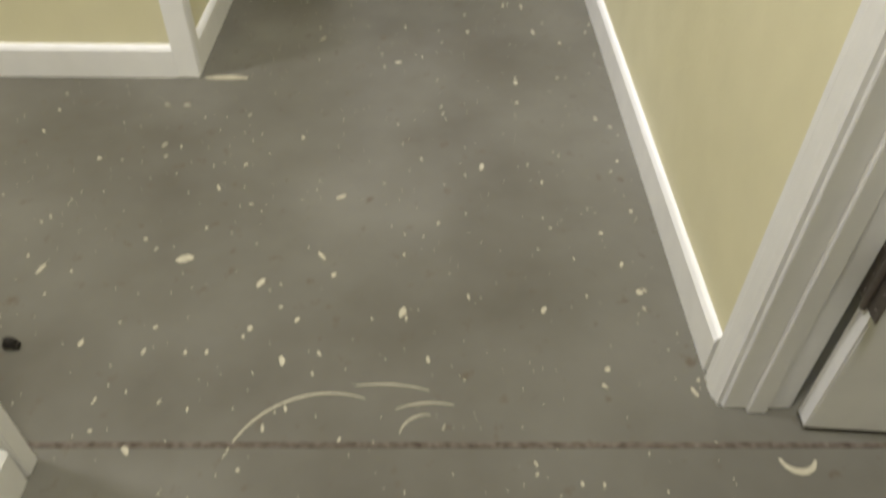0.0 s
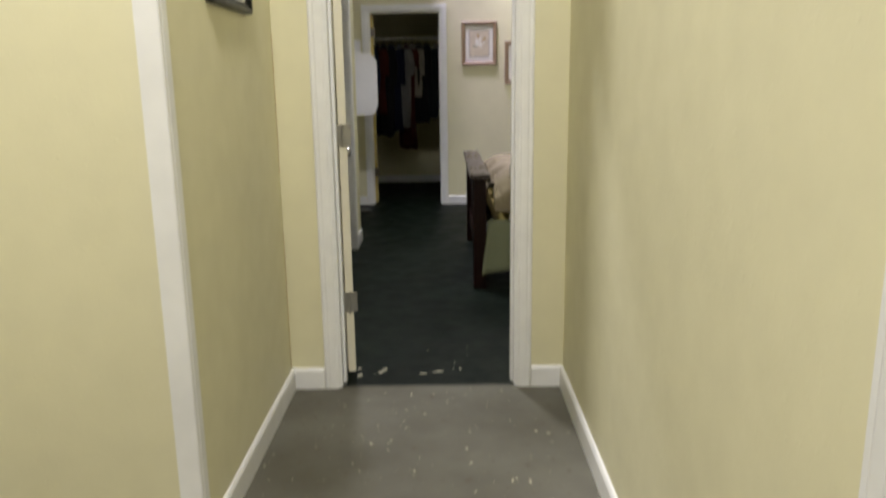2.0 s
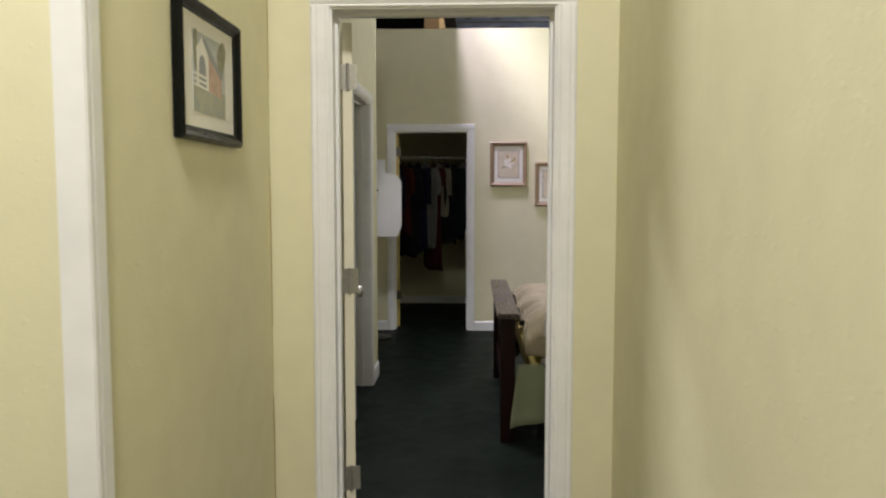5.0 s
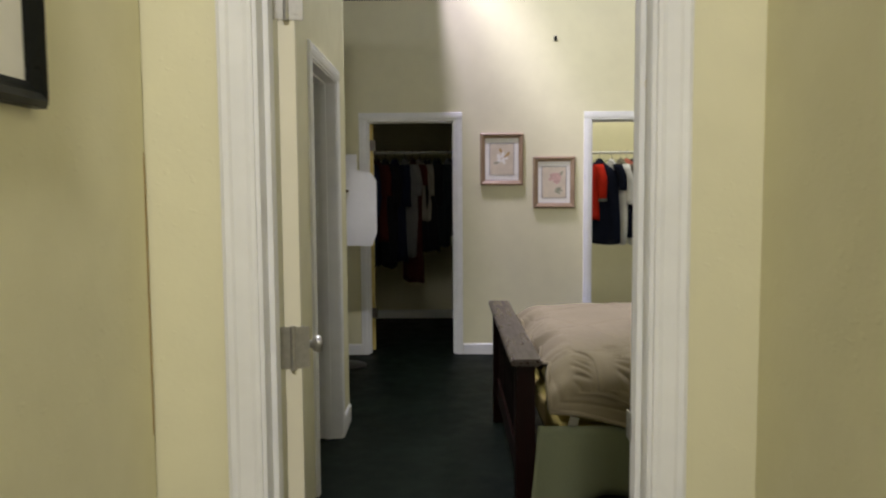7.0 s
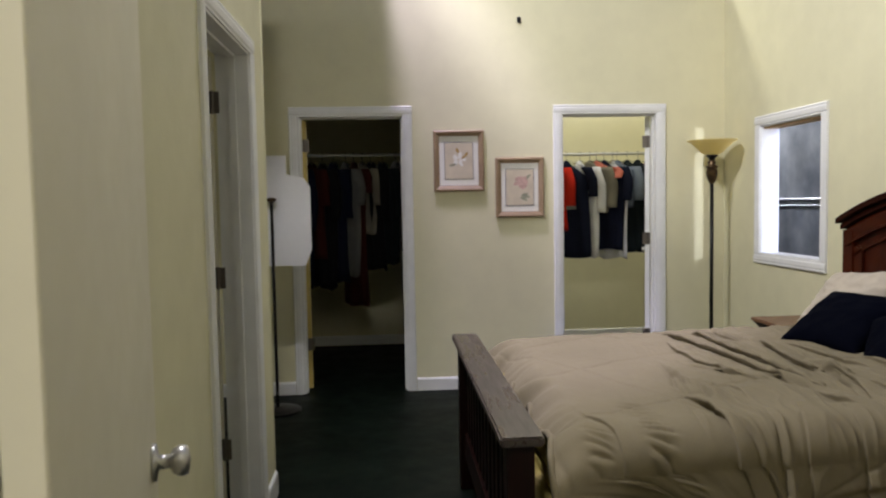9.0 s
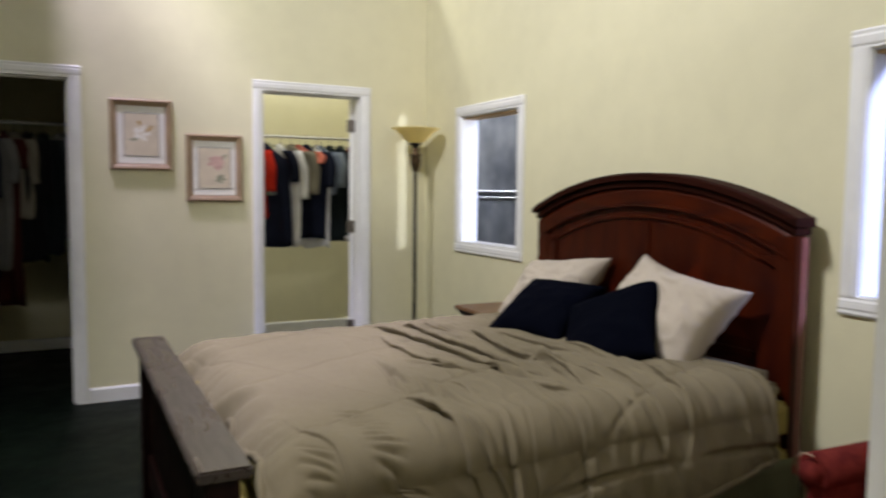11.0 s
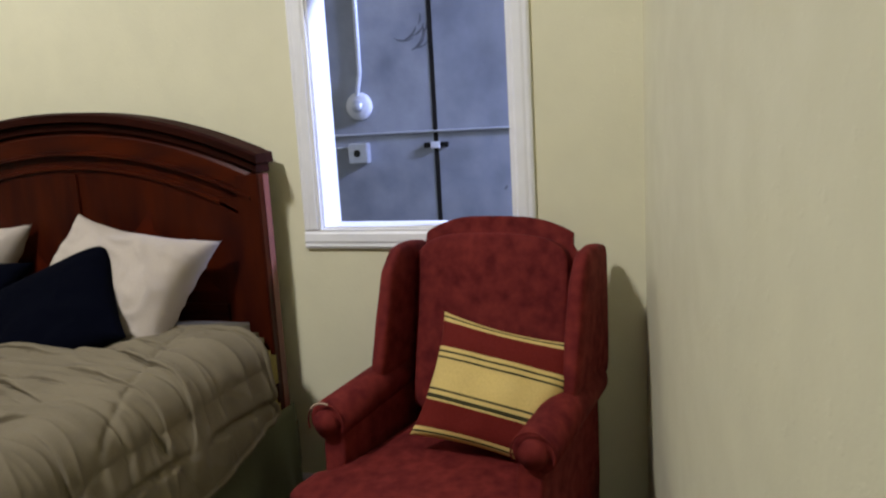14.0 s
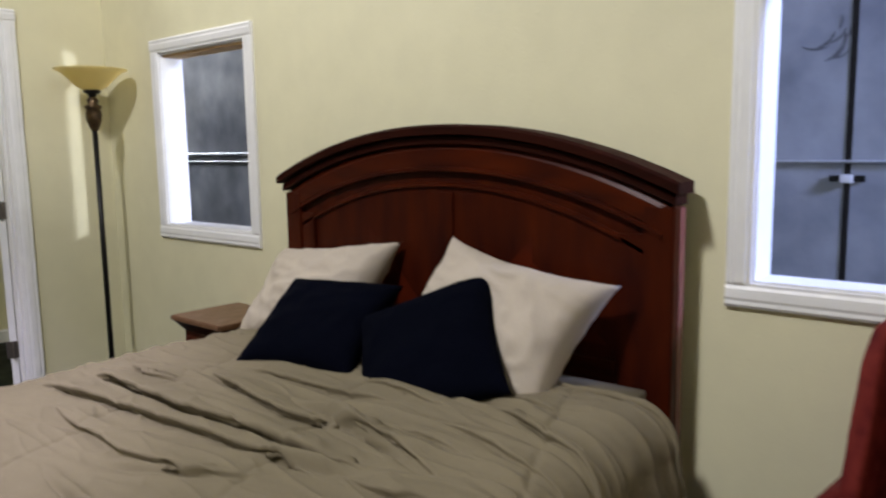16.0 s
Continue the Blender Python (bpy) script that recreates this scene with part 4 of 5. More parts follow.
for s in (-1, 1):
    wing = extrude_profile([(-0.40, 0.58), (-0.03, 0.60), (-0.02, 0.66), (-0.075, 0.80), (-0.115, 0.94), (-0.18, 1.005), (-0.28, 1.01), (-0.40, 0.99)], 0.018 + s * 0.308 - 0.029, 0.018 + s * 0.308 + 0.029, 0.016, 1)
    soften(part("wing", wing, DAMASK, chair, smooth=True))
    arm = bmesh.new()
    rod(arm, (-0.30, s * 0.31, 0.605), (0.222, s * 0.31, 0.583), 0.060, 24)
    bmesh.ops.bevel(arm, geom=[e for e in arm.edges if len(e.link_faces) == 2 and abs(e.calc_face_angle(0)) > 1.0], offset=0.022, segments=4, affect="EDGES")
    roll = part("arm", arm, DAMASK, chair, smooth=True)
    soften(part("arm_panel", extrude_profile([(-0.34, 0.2), (0.21, 0.2), (0.215, 0.42), (0.195, 0.50), (0.205, 0.58), (-0.34, 0.60)], s * 0.295 - 0.045, s * 0.295 + 0.04, 0.014, 1), DAMASK, chair, smooth=True))
    def rim(a0, a1, x, k):
        return [(x, s * 0.31 + 0.058 * math.cos(math.radians(a0 + (a1 - a0) * q / k)), 0.584 + 0.058 * math.sin(math.radians(a0 + (a1 - a0) * q / k))) for q in range(k + 1)]

    part("piping", tube(bmesh.new(), rim(-20, 200, 0.216, 14), 0.0025), DAMASK, roll)
    if s == -1:
        part("worn_piping", tube(bmesh.new(), rim(75, 140, 0.219, 6), 0.0032), SEAM, roll, "worn pale piping")
    for x in (-0.27, 0.23):
        part("leg", lathe(bmesh.new(), [(0.016, 0), (0.026, 0.16)], (x, s * 0.28, 0), 12), CHERRY_V, chair)
STR = [(-1.0, -0.93, 0), (-0.93, -0.90, 2), (-0.90, -0.84, 0), (-0.84, -0.42, 1), (-0.42, -0.36, 0), (-0.36, -0.31, 2), (-0.31, -0.25, 0), (-0.25, -0.21, 2),
       (-0.21, 0.24, 0), (0.24, 0.28, 2), (0.28, 0.34, 0), (0.34, 0.38, 2), (0.38, 0.45, 0), (0.45, 0.84, 1), (0.84, 0.9, 0), (0.9, 0.94, 2), (0.94, 1.0, 0)]
pillow("throw_cushion", "gold and brick red striped square throw cushion", "cushion", [GOLD, BRICKRED, OLIVE], 0.40, 0.35, 0.13, pose(2.415, 4.85, 0.628, -28, 11.5, -90), 21, STR)

# ---- pictures ----


def picture(name, label, at, rz, w, h, frame_mat, fw, paint):
    """A framed print; local x runs along the wall, local -y out of it."""
    p = thing(name, label, "picture", at, rz)
    sec = [(0, 0), (0, 0.018), (fw * 0.25, 0.026), (fw * 0.55, 0.022), (fw * 0.8, 0.014), (fw, 0.012), (fw, 0)]
    bm = bmesh.new()
    corners = [(-w / 2, -h / 2), (w / 2, -h / 2), (w / 2, h / 2), (-w / 2, h / 2)]
    ins = [(1, 1), (-1, 1), (-1, -1), (1, -1)]
    rings = [[bm.verts.new((cx + ix * s, -d, cz + iz * s)) for s, d in sec] for (cx, cz), (ix, iz) in zip(corners, ins)]
    for k in range(4):
        a, b = rings[k], rings[(k + 1) % 4]
        for j in range(len(sec)):
            bm.faces.new((a[j], b[j], b[(j + 1) % len(sec)], a[(j + 1) % len(sec)]))
    part("frame", bm, frame_mat, p)
    part("mat_board", boxes((-w / 2 + fw - 0.002, w / 2 - fw + 0.002, -0.008, -0.004, -h / 2 + fw - 0.002, h / 2 - fw + 0.002)), MATB, p, "white picture mat")
    paint(p)
    return p


def flat(bm, pts, d):
    bm.faces.new([bm.verts.new((x, -d, z)) for x, z in pts])
    return bm


def blob(bm, cx, cz, rx, rz, d, turn=0.0, n=14, wob=0.18, seed=0):
    r = random.Random(seed)
    ph = [r.uniform(0, 6.3) for _ in range(3)]
    pts = []
    for k in range(n):
        a = 2 * math.pi * k / n
        q = 1 + wob * (math.sin(2 * a + ph[0]) + 0.6 * math.sin(3 * a + ph[1]))
        x, z = rx * q * math.cos(a), rz * q * math.sin(a)
        pts.append((cx + x * math.cos(turn) - z * math.sin(turn), cz + x * math.sin(turn) + z * math.cos(turn)))
    return flat(bm, pts, d)


def botanical(kind):
    def paint(p):
        w, h = 0.205, 0.265
        part("rule", boxes((-w / 2 - 0.004, w / 2 + 0.004, -0.0095, -0.008, -h / 2 - 0.004, h / 2 + 0.004)), INK, p, "thin grey rule line")
        sheet_ = part("print", boxes((-w / 2, w / 2, -0.0105, -0.0095, -h / 2, h / 2)), PARCH, p, "cream print of a pale flower")
        if kind == "rose":
            bm = bmesh.new()
            for k in range(7):
                a = k * 2.4
                blob(bm, 0.012 + 0.028 * math.cos(a), 0.035 + 0.026 * math.sin(a), 0.026, 0.02, 0.0108 + k * 0.0001, a, seed=k)
            part("bloom", bm, ROSE, sheet_)
            bm = bmesh.new()
            for k, (x, z, t) in enumerate(((0.035, -0.055, 0.5), (0.06, 0.075, 0.9), (0.03, -0.085, -0.3), (0.05, -0.07, 0.1))):
                blob(bm, x, z, 0.026, 0.011, 0.0108 + k * 0.0001, t, seed=k + 9)
            part("leaves", bm, LEAFI, sheet_)
        else:
            bm = bmesh.new()
            for k in range(5):
                a = k * 1.3
                blob(bm, 0.0 + 0.03 * math.cos(a), 0.01 + 0.03 * math.sin(a), 0.022, 0.016, 0.0108 + k * 0.0001, a, seed=k + 3)
            part("bloom", bm, MATB, sheet_)
            bm = bmesh.new()
            for k, (x, z, t) in enumerate(((-0.01, 0.075, 2.2), (0.055, 0.045, 0.9), (0.04, 0.03, 0.6))):
                blob(bm, x, z, 0.024, 0.009, 0.0112 + k * 0.0001, t, seed=k + 19)
            part("petals", bm, OCHRE, sheet_)
            part("leaf", blob(bmesh.new(), -0.045, -0.03, 0.024, 0.009, 0.0112, 0.2, seed=4), LEAFI, sheet_)
    return paint


def covered_bridge(p):
    w, h = 0.235, 0.20
    sheet_ = part("print", boxes((-w / 2, w / 2, -0.0095, -0.008, -h / 2, h / 2)), SKYI, p, "watercolour print of a covered bridge")
    part("meadow", flat(bmesh.new(), [(-w / 2, -h / 2), (w / 2, -h / 2), (w / 2, -0.03), (0.0, -0.045), (-w / 2, -0.03)], 0.0098), GRASSI, sheet_)
    part("tree", blob(bmesh.new(), 0.09, 0.06, 0.035, 0.045, 0.0099, seed=2), LEAFI, sheet_)
    part("tree", blob(bmesh.new(), -0.098, 0.05, 0.018, 0.05, 0.0099, seed=5), LEAFI, sheet_)
    part("barn_side", flat(bmesh.new(), [(-0.01, -0.04), (0.088, -0.05), (0.088, 0.01), (-0.01, 0.055)], 0.0101), BARN, sheet_)
    part("roof", flat(bmesh.new(), [(-0.05, 0.095), (-0.005, 0.075), (0.1, 0.008), (0.088, 0.0), (-0.012, 0.05), (-0.05, 0.085)], 0.0103), SKYD, sheet_)
    part("portal", flat(bmesh.new(), [(-0.095, -0.035), (-0.01, -0.04), (-0.01, 0.055), (-0.05, 0.092), (-0.095, 0.06)], 0.0102), MATB, sheet_)
    part("arch", flat(bmesh.new(), [(-0.08, -0.03), (-0.03, -0.034), (-0.03, 0.02), (-0.04, 0.04), (-0.056, 0.047), (-0.072, 0.038), (-0.08, 0.018)], 0.0104), SKYD, sheet_)
    bm = bmesh.new()
    for z in (-0.036, -0.022, -0.008):
        flat(bm, [(-0.117, z), (-0.03, z - 0.004), (-0.03, z + 0.002), (-0.117, z + 0.006)], 0.0106)
    part("fence", bm, MATB, sheet_)


picture("picture", "black framed watercolour of a covered bridge on the hall wall", (-0.218, 3.385, 1.714), 90, 0.45, 0.345, BLACKF, 0.034, covered_bridge)
picture("picture", "tan wood framed print of a white flower", (0.828, FAR - 0.002, 1.694), 0, 0.37, 0.445, OAKF, 0.042, botanical("white"))
picture("picture", "tan wood framed print of a pink rose", (1.276, FAR - 0.002, 1.494), 0, 0.36, 0.44, OAKF, 0.042, botanical("rose"))

# ---- closets ----


def closet_rod(at_y, x0, x1, z):
    bm = rod(bmesh.new(), (x0, at_y, z), (x1, at_y, z), 0.0125, 16)
    ob = part("closet_rod", bm, WHITEP, smooth=True)
    tagged(ob, "white closet rod spanning wall to wall", "closet rod")


def garment(name, label, x, y, z, turn, w, length, thick, material, sleeve=0.0, seed=0, hang_mat=IRON, cuff=None):
    """A shirt or jacket on a wire hanger: shoulders slope from the neck, cloth falls in folds."""
    g = thing(name, label, "garment", (x, y, z), turn, group="clothes on the closet rod")
    n, mrows = 22, 16
    bm = bmesh.new()
    rows = []
    for j in range(mrows + 1):
        v = j / mrows
        zz = -0.055 - v * length
        half = w / 2 * (0.25 + 0.75 * min(1, v * 7) ** 0.7) * (1 + 0.06 * math.sin(v * 3 + seed))
        ring = []
        for k in range(2 * n):
            a = 2 * math.pi * k / (2 * n)
            cx = math.cos(a)
            yy = half * (abs(cx) ** 0.8) * (1 if cx > 0 else -1)
            fold = 1 + 0.55 * v * math.sin(7 * a + seed + 2 * v) + 0.3 * noise.noise(Vector((a * 2, v * 3, seed)))
            xx = thick / 2 * math.sin(a) * fold * (0.5 + 0.5 * min(1, v * 6))
            drop = 0.06 * (abs(cx)) ** 1.2 * max(0.0, 1 - v * 3)
            ring.append(bm.verts.new((xx + 0.012 * math.sin(v * 4 + seed), yy, zz - drop + 0.012 * v * math.sin(3 * a + seed))))
        rows.append(ring)
    for p, q in zip(rows, rows[1:]):
        for k in range(2 * n):
            bm.faces.new((p[k], p[(k + 1) % (2 * n)], q[(k + 1) % (2 * n)], q[k]))
    bm.faces.new(rows[0])
    bm.faces.new(rows[-1][::-1])
    part("body", bm, material, g, smooth=True)
    if sleeve:
        for s in (-1, 1):
            sl = bmesh.new()
            prev = None
            m_ = 12
            for j in range(9):
                v = j / 8
                c = Vector((0.02 * math.sin(v * 3 + seed), s * (w / 2 - 0.02 + 0.05 * min(1, v * 2.5)), -0.12 - v * sleeve))
                r = 0.052 * (1 - 0.22 * v)
                ring = [sl.verts.new(c + Vector((r * 0.8 * math.cos(2 * math.pi * k / m_) * (1 + 0.2 * noise.noise(Vector((k, v * 4, seed)))), r * math.sin(2 * math.pi * k / m_), 0))) for k in range(m_)]
                if prev:
                    for k in range(m_):
                        sl.faces.new((prev[k], prev[(k + 1) % m_], ring[(k + 1) % m_], ring[k]))
                else:
                    sl.faces.new(ring)
                prev = ring
            sl.faces.new(prev[::-1])
            part("sleeve", sl, material, g, smooth=True)
            if cuff:
                part("cuff", lathe(bmesh.new(), [(0.044, -0.03), (0.046, 0.0)], (0.02 * math.sin(3 + seed), s * (w / 2 + 0.03), -0.12 - sleeve), 12), cuff, g)
    hk = bmesh.new()
    pts = [(0, 0.0, -0.06), (0, 0, -0.02), (0, 0.016, -0.003), (0, 0.012, 0.017), (0, -0.004, 0.019), (0, -0.014, 0.008)]
    tube(hk, pts, 0.0018, 6)
    for s in (-1, 1):
        rod(hk, (0, 0, -0.055), (0, s * w * 0.42, -0.115), 0.002, 6)
    part("hanger", hk, hang_mat, g, "wire hanger")


RZ = 1.80
closet_rod(10.2, 0.72, 2.96, RZ)
for x, turn, w, ln, th, mt, sl, cf, nm, lb in (
        (1.73, 62, 0.36, 0.62, 0.09, RED, 0.34, GREYP, "red_shirt", "bright red long sleeved shirt on a hanger"),
        (1.90, 55, 0.42, 0.86, 0.11, NAVYC, 0.26, None, "navy_shirt", "dark navy shirt on a hanger"),
        (2.02, 48, 0.34, 0.86, 0.06, WHITE, 0.40, None, "white_shirt", "white long sleeved shirt on a hanger"),
        (2.11, 50, 0.36, 0.46, 0.08, OLIVEC, 0.36, None, "grey_shirt", "grey-olive shirt on a hanger"),
        (2.17, 50, 0.34, 0.40, 0.07, CORAL, 0.1, None, "coral_blouse", "coral and maroon blouse on a hanger"),
        (2.24, 52, 0.38, 0.80, 0.09, NAVYC, 0.3, None, "navy_shirt", "dark navy shirt on a hanger"),
        (2.32, 46, 0.30, 0.88, 0.05, WHITE, 0.0, None, "white_shirt", "long white shirt under a slate sleeve"),
        (2.36, 52, 0.36, 0.42, 0.08, SLATE, 0.3, None, "slate_shirt", "slate blue short sleeved shirt on a hanger"),
        (2.45, 50, 0.40, 0.82, 0.10, CHAR, 0.5, None, "charcoal_jacket", "charcoal green jacket on a hanger"),
        (2.55, 52, 0.40, 0.82, 0.10, CHAR, 0.5, None, "charcoal_jacket", "charcoal green jacket on a hanger"),
        (2.65, 50, 0.38, 0.80, 0.10, MAROON, 0.5, None, "maroon_jacket", "maroon jacket on a hanger")):
    garment(nm, lb, x, 10.2, RZ - 0.0, turn, w, ln, th, mt, sl, seed=x * 9, cuff=cf)

closet_rod(9.9, -0.75, 0.60, 1.80)
for k, (x, turn, w, ln, th, mt, sl, nm, lb) in enumerate((
        (-0.42, 25, 0.40, 1.05, 0.10, NAVYC, 0.5, "navy_coat", "dark navy coat on a hanger"),
        (-0.33, 40, 0.36, 0.80, 0.09, MAROON_SHADED, 0.3, "maroon_shirt", "maroon shirt darkened for the closet's shade, on a hanger"),
        (-0.24, 30, 0.38, 1.05, 0.09, BLACK, 0.4, "black_coat", "black coat on a hanger"),
        (-0.15, 38, 0.38, 1.0, 0.09, NAVYC, 0.4, "navy_coat", "dark navy coat on a hanger"),
        (-0.05, 35, 0.36, 0.95, 0.07, GREYP, 0.3, "patterned_dress", "black and white patterned dress on a hanger"),
        (0.02, 42, 0.32, 1.20, 0.06, MAROON_SHADED, 0.2, "maroon_dress", "long maroon dress on a hanger"),
        (0.09, 40, 0.34, 0.60, 0.06, OLIVEC, 0.3, "grey_shirt", "grey-olive shirt on a hanger"),
        (0.16, 36, 0.38, 0.9, 0.09, BLACK, 0.4, "black_jacket", "black jacket on a hanger"),
        (0.26, 36, 0.38, 0.85, 0.09, CHAR, 0.4, "charcoal_jacket", "charcoal green jacket on a hanger"),
        (0.37, 40, 0.36, 0.75, 0.08, GREYP, 0.3, "grey_shirt", "pale grey shirt on a hanger"))):
    garment(nm, lb, x, 9.9, 1.80, turn, w, ln, th, mt, sl, seed=k * 3.1)

# ---- board on a stand in the alcove ----
st = thing("display_stand", "dark metal stand holding a white foam board", "stand", (-0.50, 8.62, 0))
part("pole", rod(bmesh.new(), (0.03, 0, 0.02), (0.03, 0, 1.42), 0.011, 12), IRON, st)
part("base", lathe(bmesh.new(), [(0.16, 0), (0.16, 0.012), (0.1, 0.022), (0.014, 0.03)], (0.03, 0, 0), 24), IRON, st)
part("finial", lathe(bmesh.new(), [(0.012, 1.41), (0.034, 1.425), (0.034, 1.437), (0.014, 1.445)], (0.03, 0, 0), 16), BRONZE, st)
bm = bmesh.new()
oct_ = [(-0.22, 0.985), (0.245, 0.985), (0.285, 1.09), (0.285, 1.51), (0.245, 1.575), (0.13, 1.60), (0.13, 1.725), (-0.22, 1.725)]
fa = [bm.verts.new((x, 0.02, z)) for x, z in oct_]
fb = [bm.verts.new((x, 0.032, z)) for x, z in oct_]
for k in range(8):
    bm.faces.new((fa[k], fa[(k + 1) % 8], fb[(k + 1) % 8], fb[k]))
bm.faces.new(fa[::-1])
bm.faces.new(fb)
part("board", bm, BOARD, st, "white foam board with clipped corners")

# ---- outside the windows: concrete wall fittings ----
CX = 4.4


def conduit(pts, r, label):
    bm = bmesh.new()
    tube(bm, pts, r, 10)
    ob = part("conduit", bm, STEELW)
    tagged(ob, label, "conduit")


conduit([(CX - 0.012, 6.085, 5.2), (CX - 0.012, 6.105, 1.62), (CX - 0.03, 6.12, 1.5)], 0.013, "bent grey steel conduit fixed to the concrete wall")
conduit([(CX - 0.01, 2.0, 1.285), (CX - 0.01, 12.8, 1.30)], 0.007, "thin grey pipe along the concrete wall")
conduit([(CX - 0.01, 6.12, 1.22), (CX - 0.01, 9.0, 1.235)], 0.006, "short grey pipe feeding the wall box")
conduit([(CX - 0.012, 7.8, 1.355), (CX - 0.012, 12.8, 1.365)], 0.012, "grey pipe along the concrete wall")
al = thing("wall_light", "round white bulkhead fitting on the concrete wall", "wall fitting", (CX, 6.12, 1.445))
o = part("housing", lathe(bmesh.new(), [(0.075, 0), (0.075, 0.02), (0.062, 0.034), (0.0, 0.036)], n=28), WHITEP, al, smooth=True)
o.matrix_local = pose(0, 0, 0, 0, -90, 0)
o = part("lens", lathe(bmesh.new(), [(0.034, 0.036), (0.034, 0.046), (0.024, 0.058), (0.0, 0.062)], n=24), STEELW, al, smooth=True)
o.matrix_local = pose(0, 0, 0, 0, -90, 0)
bx = thing("wall_box", "square grey outlet box with a dark socket", "outlet box", (CX, 6.132, 1.19))
case = part("box", boxes((-0.05, 0, -0.058, 0.058, -0.055, 0.055), bevel=0.005), STEELW, bx)
part("socket", rod(bmesh.new(), (-0.049, 0.004, 0), (-0.0525, 0.004, 0), 0.02, 20), IRON, case)
lt = thing("panel_clamp", "small bright metal clamp across the panel joint", "clamp", (CX, 5.687, 1.218))
part("plate", boxes((-0.012, 0, -0.07, 0.07, -0.014, 0.014), bevel=0.003), IRON, lt)
part("clip", boxes((-0.026, -0.0125, -0.026, 0.026, -0.018, 0.018), bevel=0.003), WHITEP, lt)
structure(part("wall_joint", boxes((CX - 0.0025, CX + 0.002, 5.675, 5.70, 0, 5.99), (CX - 0.0025, CX + 0.002, 9.6, 9.625, 0, 5.99), (CX - 0.0025, CX + 0.002, 1.6, 1.625, 0, 5.99)), DARKG), "dark joint between concrete panels", "wall")

# rubbed scuffs beside the panel joint
SCUFF = mat("dark rubbed scuff", (0.15, 0.155, 0.17), 0.9, grain=30, vary=0.4)
rng = random.Random(11)
bm = bmesh.new()
for cy, cz, rad, num in ((5.80, 1.86, 0.11, 7), (5.30, 1.0, 0.05, 3), (9.35, 1.62, 0.16, 5)):
    for k in range(num):
        a0, r = rng.uniform(2.6, 4.2), rad * rng.uniform(0.35, 1.0)
        oy, oz, span, wd = cy + rng.uniform(-0.05, 0.05), cz + rng.uniform(-0.05, 0.05), rng.uniform(0.8, 1.8), rng.uniform(0.004, 0.010)
        last = None
        for q in range(11):
            a = a0 + span * q / 10
            w_ = wd * math.sin(math.pi * (q + 0.3) / 10.6)
            pair = [bm.verts.new((CX - 0.0012 - 0.0001 * k, oy + (r + e * w_) * math.cos(a), oz + (r + e * w_) * math.sin(a))) for e in (-1, 1)]
            if last:
                bm.faces.new((last[0], last[1], pair[1], pair[0]))
            last = pair
tagged(part("wall_scuffs", bm, SCUFF), "dark rubbed scuff marks on the concrete wall", "scuffs", kind="stuff")

# ---- small things ----
sm = thing("wall_sensor", "small black sensor on the bedroom wall", "sensor", (1.284, FAR, 2.71))
part("case", boxes((-0.012, 0.012, -0.022, 0, -0.02, 0.02), bevel=0.004), IRON, sm)
part("eye", rod(bmesh.new(), (0, -0.0225, 0), (0, -0.026, 0), 0.006, 12), BLACKF, sm)

# strike plate in the bedroom door jamb
structure(part("strike_plate", boxes((DX1 - 0.0135, DX1 - 0.0105, 4.085, 4.115, 0.90, 0.96), bevel=0.0008), NICKEL), "nickel strike plate in the door jamb", "strike plate")

tag = part("mattress_tag", boxes((-0.02, 0.02, -0.0015, 0.0, -0.03, 0.03), bevel=0.0005), MATB)
tag.matrix_world = pose(0.885, BY0 - 0.014, 0.44, 6, 12, 0)
tagged(tag, "small white cloth tag on the mattress side", "tag")
chip = bmesh.new()
blob(chip, 0, 0, 0.003, 0.007, 0.0, seed=6)
chip = part("paint_chip", chip, EDGEW)
chip.matrix_world = pose(DX1 - 0.0008, 4.045, 1.63, 0, 0, -90)
tagged(chip, "chipped spot of old yellow paint on the jamb", "paint chip")
deb = soft_box(-0.016, 0.016, -0.011, 0.011, 0.0, 0.014, 0.004, 0.01, 60, seed=5)
deb = part("debris", deb, DARKG)
deb.location = (-0.335, 1.775, 0.0)
tagged(deb, "small dark crumb of dirt on the floor", "debris")

# dried paint drops and scuffs on the hall floor
rng = random.Random(3)
bm = bmesh.new()


def drop(cx, cy, r, stretch_, turn, k):
    n = 9
    ph = rng.uniform(0, 6.3)
    pts = []
    for q in range(n):
        a = 2 * math.pi * q / n
        rr = r * 0.72 * (1 + 0.25 * math.sin(2 * a + ph) + 0.15 * rng.uniform(-1, 1))
        x, y = rr * stretch_ * math.cos(a), rr * math.sin(a)
        pts.append((cx + x * math.cos(turn) - y * math.sin(turn), cy + x * math.sin(turn) + y * math.cos(turn)))
    mid = bm.verts.new((cx, cy, 0.0022))
    vs = [bm.verts.new((x, y, 0.0008)) for x, y in pts]
    for a, b in zip(vs, vs[1:] + vs[:1]):
        bm.faces.new((a, b, mid))


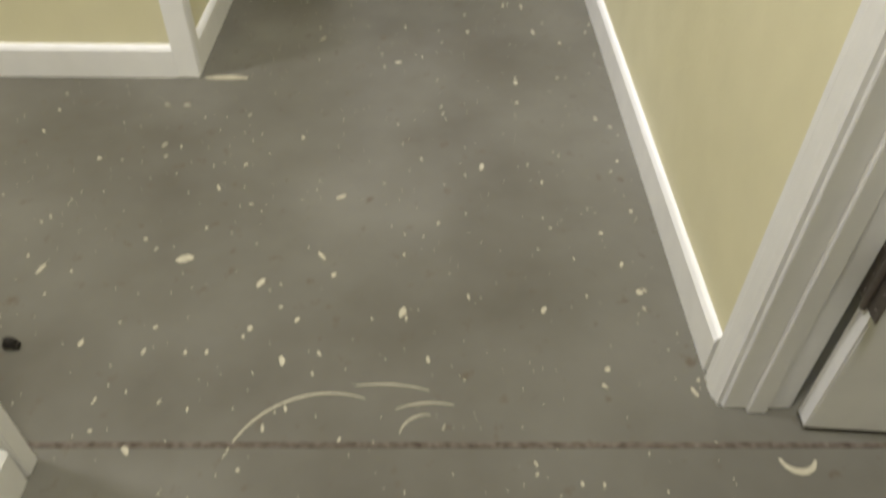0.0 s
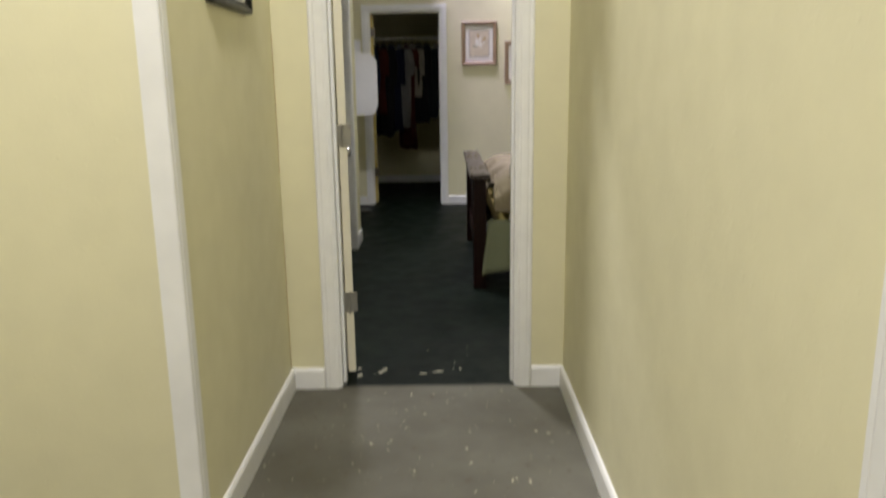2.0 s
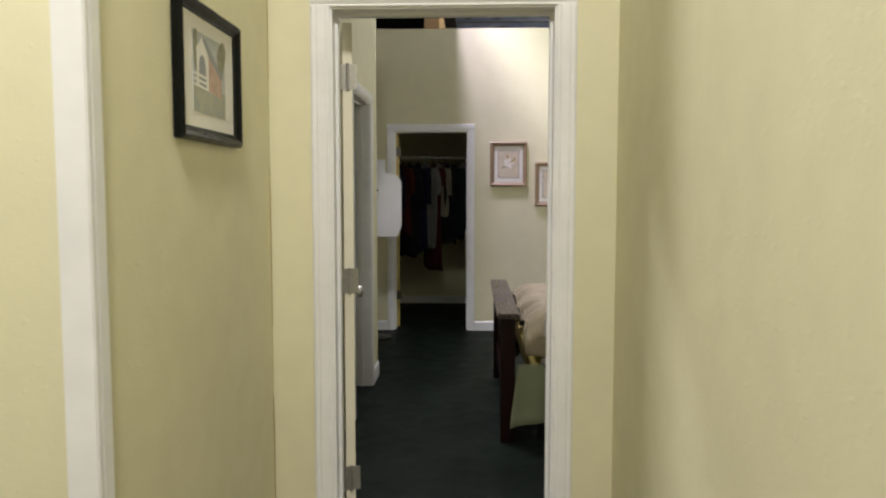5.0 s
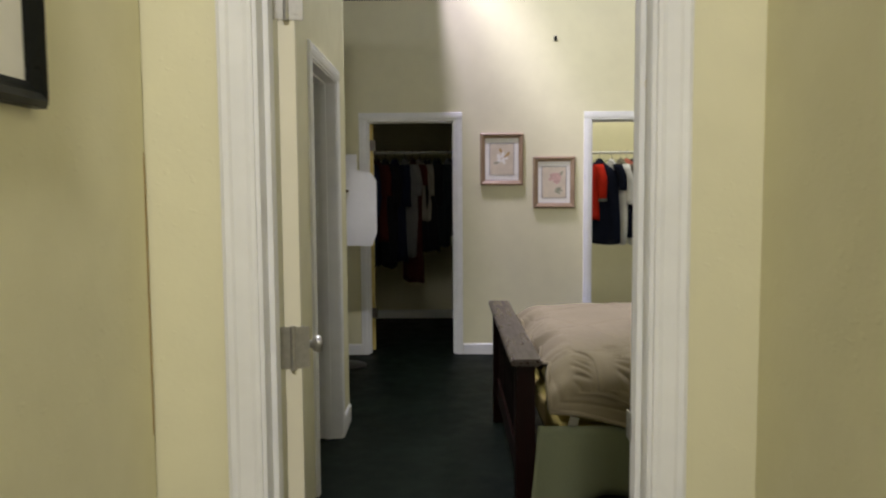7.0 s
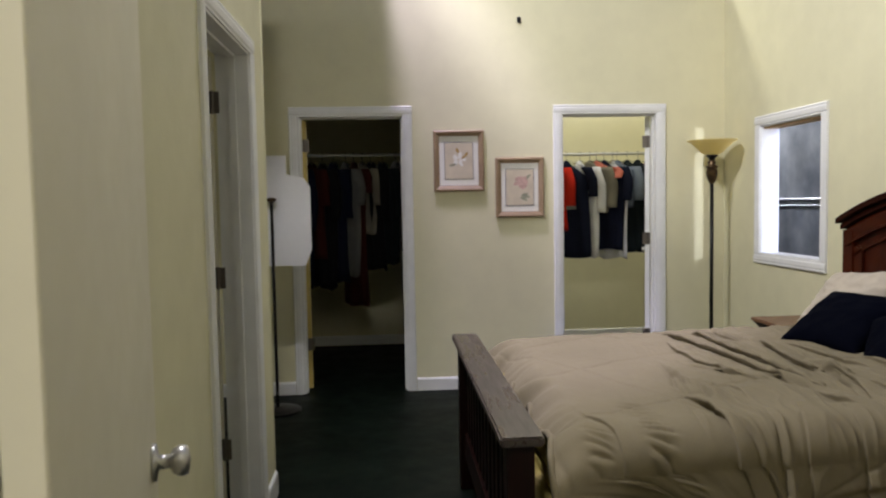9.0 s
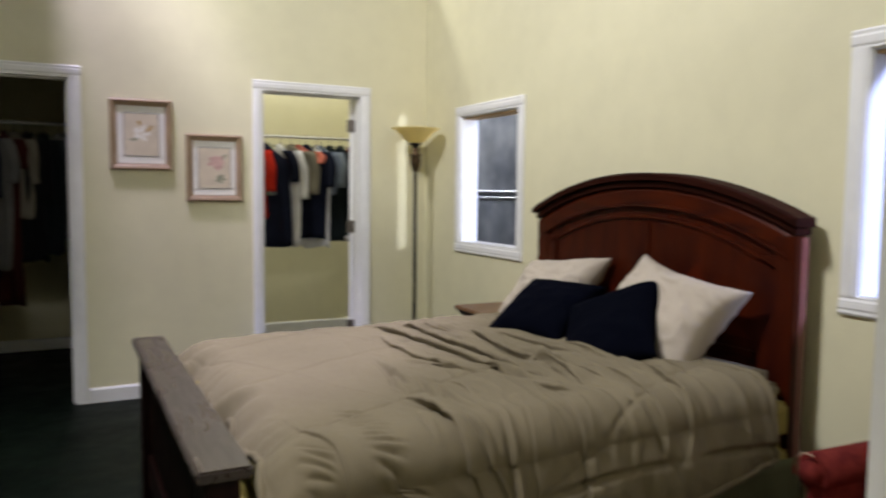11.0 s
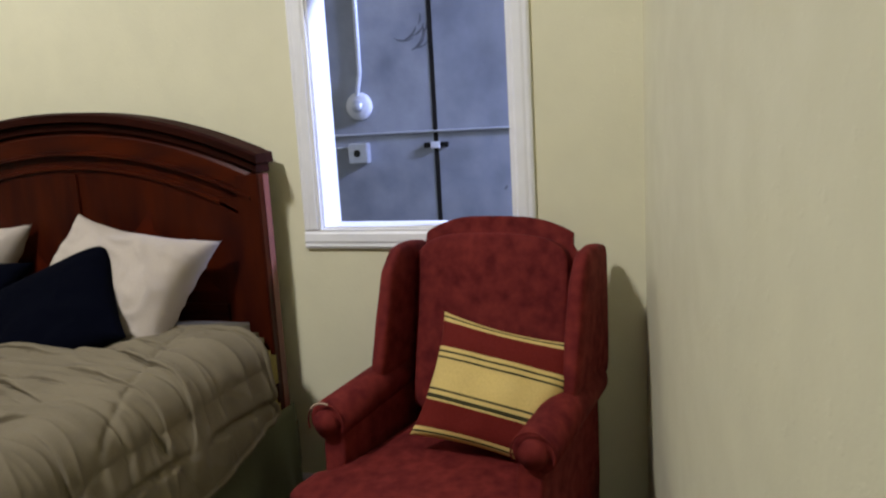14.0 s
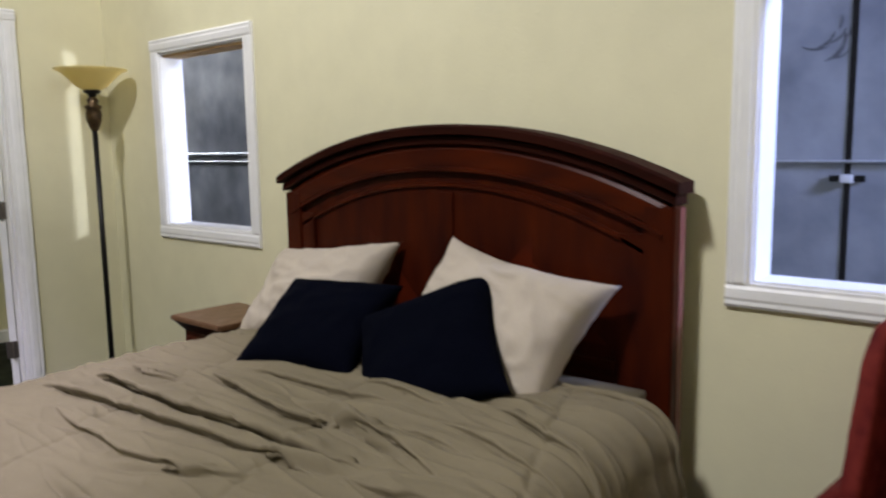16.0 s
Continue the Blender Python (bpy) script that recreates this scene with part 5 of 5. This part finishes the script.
for k in range(1500):
    x, y = rng.uniform(-1.2, 0.95), rng.uniform(1.0, 3.98)
    if x < -0.24 and y > 2.72:
        continue
    big = rng.random() ** 5
    drop(x, y, 0.0013 + 0.0055 * big, 1 + 1.8 * rng.random() ** 2, 1.57 + rng.uniform(-0.7, 0.7), k)
for x, y, r, s_, tn in ((-0.204, 2.595, 0.009, 1.2, 0.3), (0.24, 2.216, 0.012, 1.3, 0.8), (0.392, 1.862, 0.014, 1.3, 1.5), (0.871, 1.918, 0.011, 1.2, 1.4), (0.101, 1.941, 0.013, 1.2, 1.0),
                       (0.568, 2.332, 0.010, 2.2, 1.5), (0.876, 2.543, 0.008, 1.6, 1.5), (-0.359, 1.979, 0.011, 1.7, 1.2), (0.922, 1.673, 0.009, 1.5, 2.0), (-0.07, 2.01, 0.018, 1.6, 0.0),
                       (0.671, 1.87, 0.010, 1.3, 1.5), (0.172, 1.743, 0.012, 1.3, 1.6), (0.35, 2.826, 0.011, 1.2, 0.2), (0.68, 2.719, 0.010, 1.5, 1.3), (0.06, 4.13, 0.016, 1.7, 1.1),
                       (0.05, 4.22, 0.014, 1.5, 0.9), (0.17, 4.2, 0.010, 2.2, 0.2), (0.42, 4.17, 0.014, 2.0, 0.3), (0.35, 4.15, 0.010, 2.2, 0.1), (0.52, 4.2, 0.009, 2.0, 2.0)):
    drop(x, y, r * 0.8, s_ * 1.25, tn, 0)
# flaked chips of pale paint just inside the bedroom door
for k in range(9):
    drop(rng.uniform(0.03, 0.66), 4.14 + 0.35 * rng.random() ** 1.5, 0.003 + 0.008 * rng.random() ** 2, 1.2 + 1.4 * rng.random(), rng.uniform(-0.5, 0.9), k)
# scraped arcs near the joint
for cx, cy, rad, a0, a1, wd in ((0.27, 1.50, 0.17, 1.2, 2.9, 0.0022), (0.36, 1.42, 0.27, 1.25, 1.75, 0.0018), (0.45, 1.50, 0.15, 1.3, 2.0, 0.0018), (0.44, 1.58, 0.045, 1.4, 3.0, 0.0018), (1.06, 1.545, 0.03, 3.3, 6.0, 0.006), (-0.12, 2.0, 0.735, 1.5, 1.66, 0.012)):
    ns_ = 14
    pr = None
    for q in range(ns_ + 1):
        a = a0 + (a1 - a0) * q / ns_
        w_ = wd * (0.4 + 0.6 * math.sin(math.pi * q / ns_))
        c = [bm.verts.new((cx + (rad + e * w_) * math.cos(a), cy + (rad + e * w_) * math.sin(a), 0.001)) for e in (-1, 1)]
        if pr:
            bm.faces.new((pr[0], pr[1], c[1], c[0]))
        pr = c
tagged(part("paint_drops", bm, DROPS), "dried cream paint drops and scrapes on the floor", "paint drops", kind="stuff")
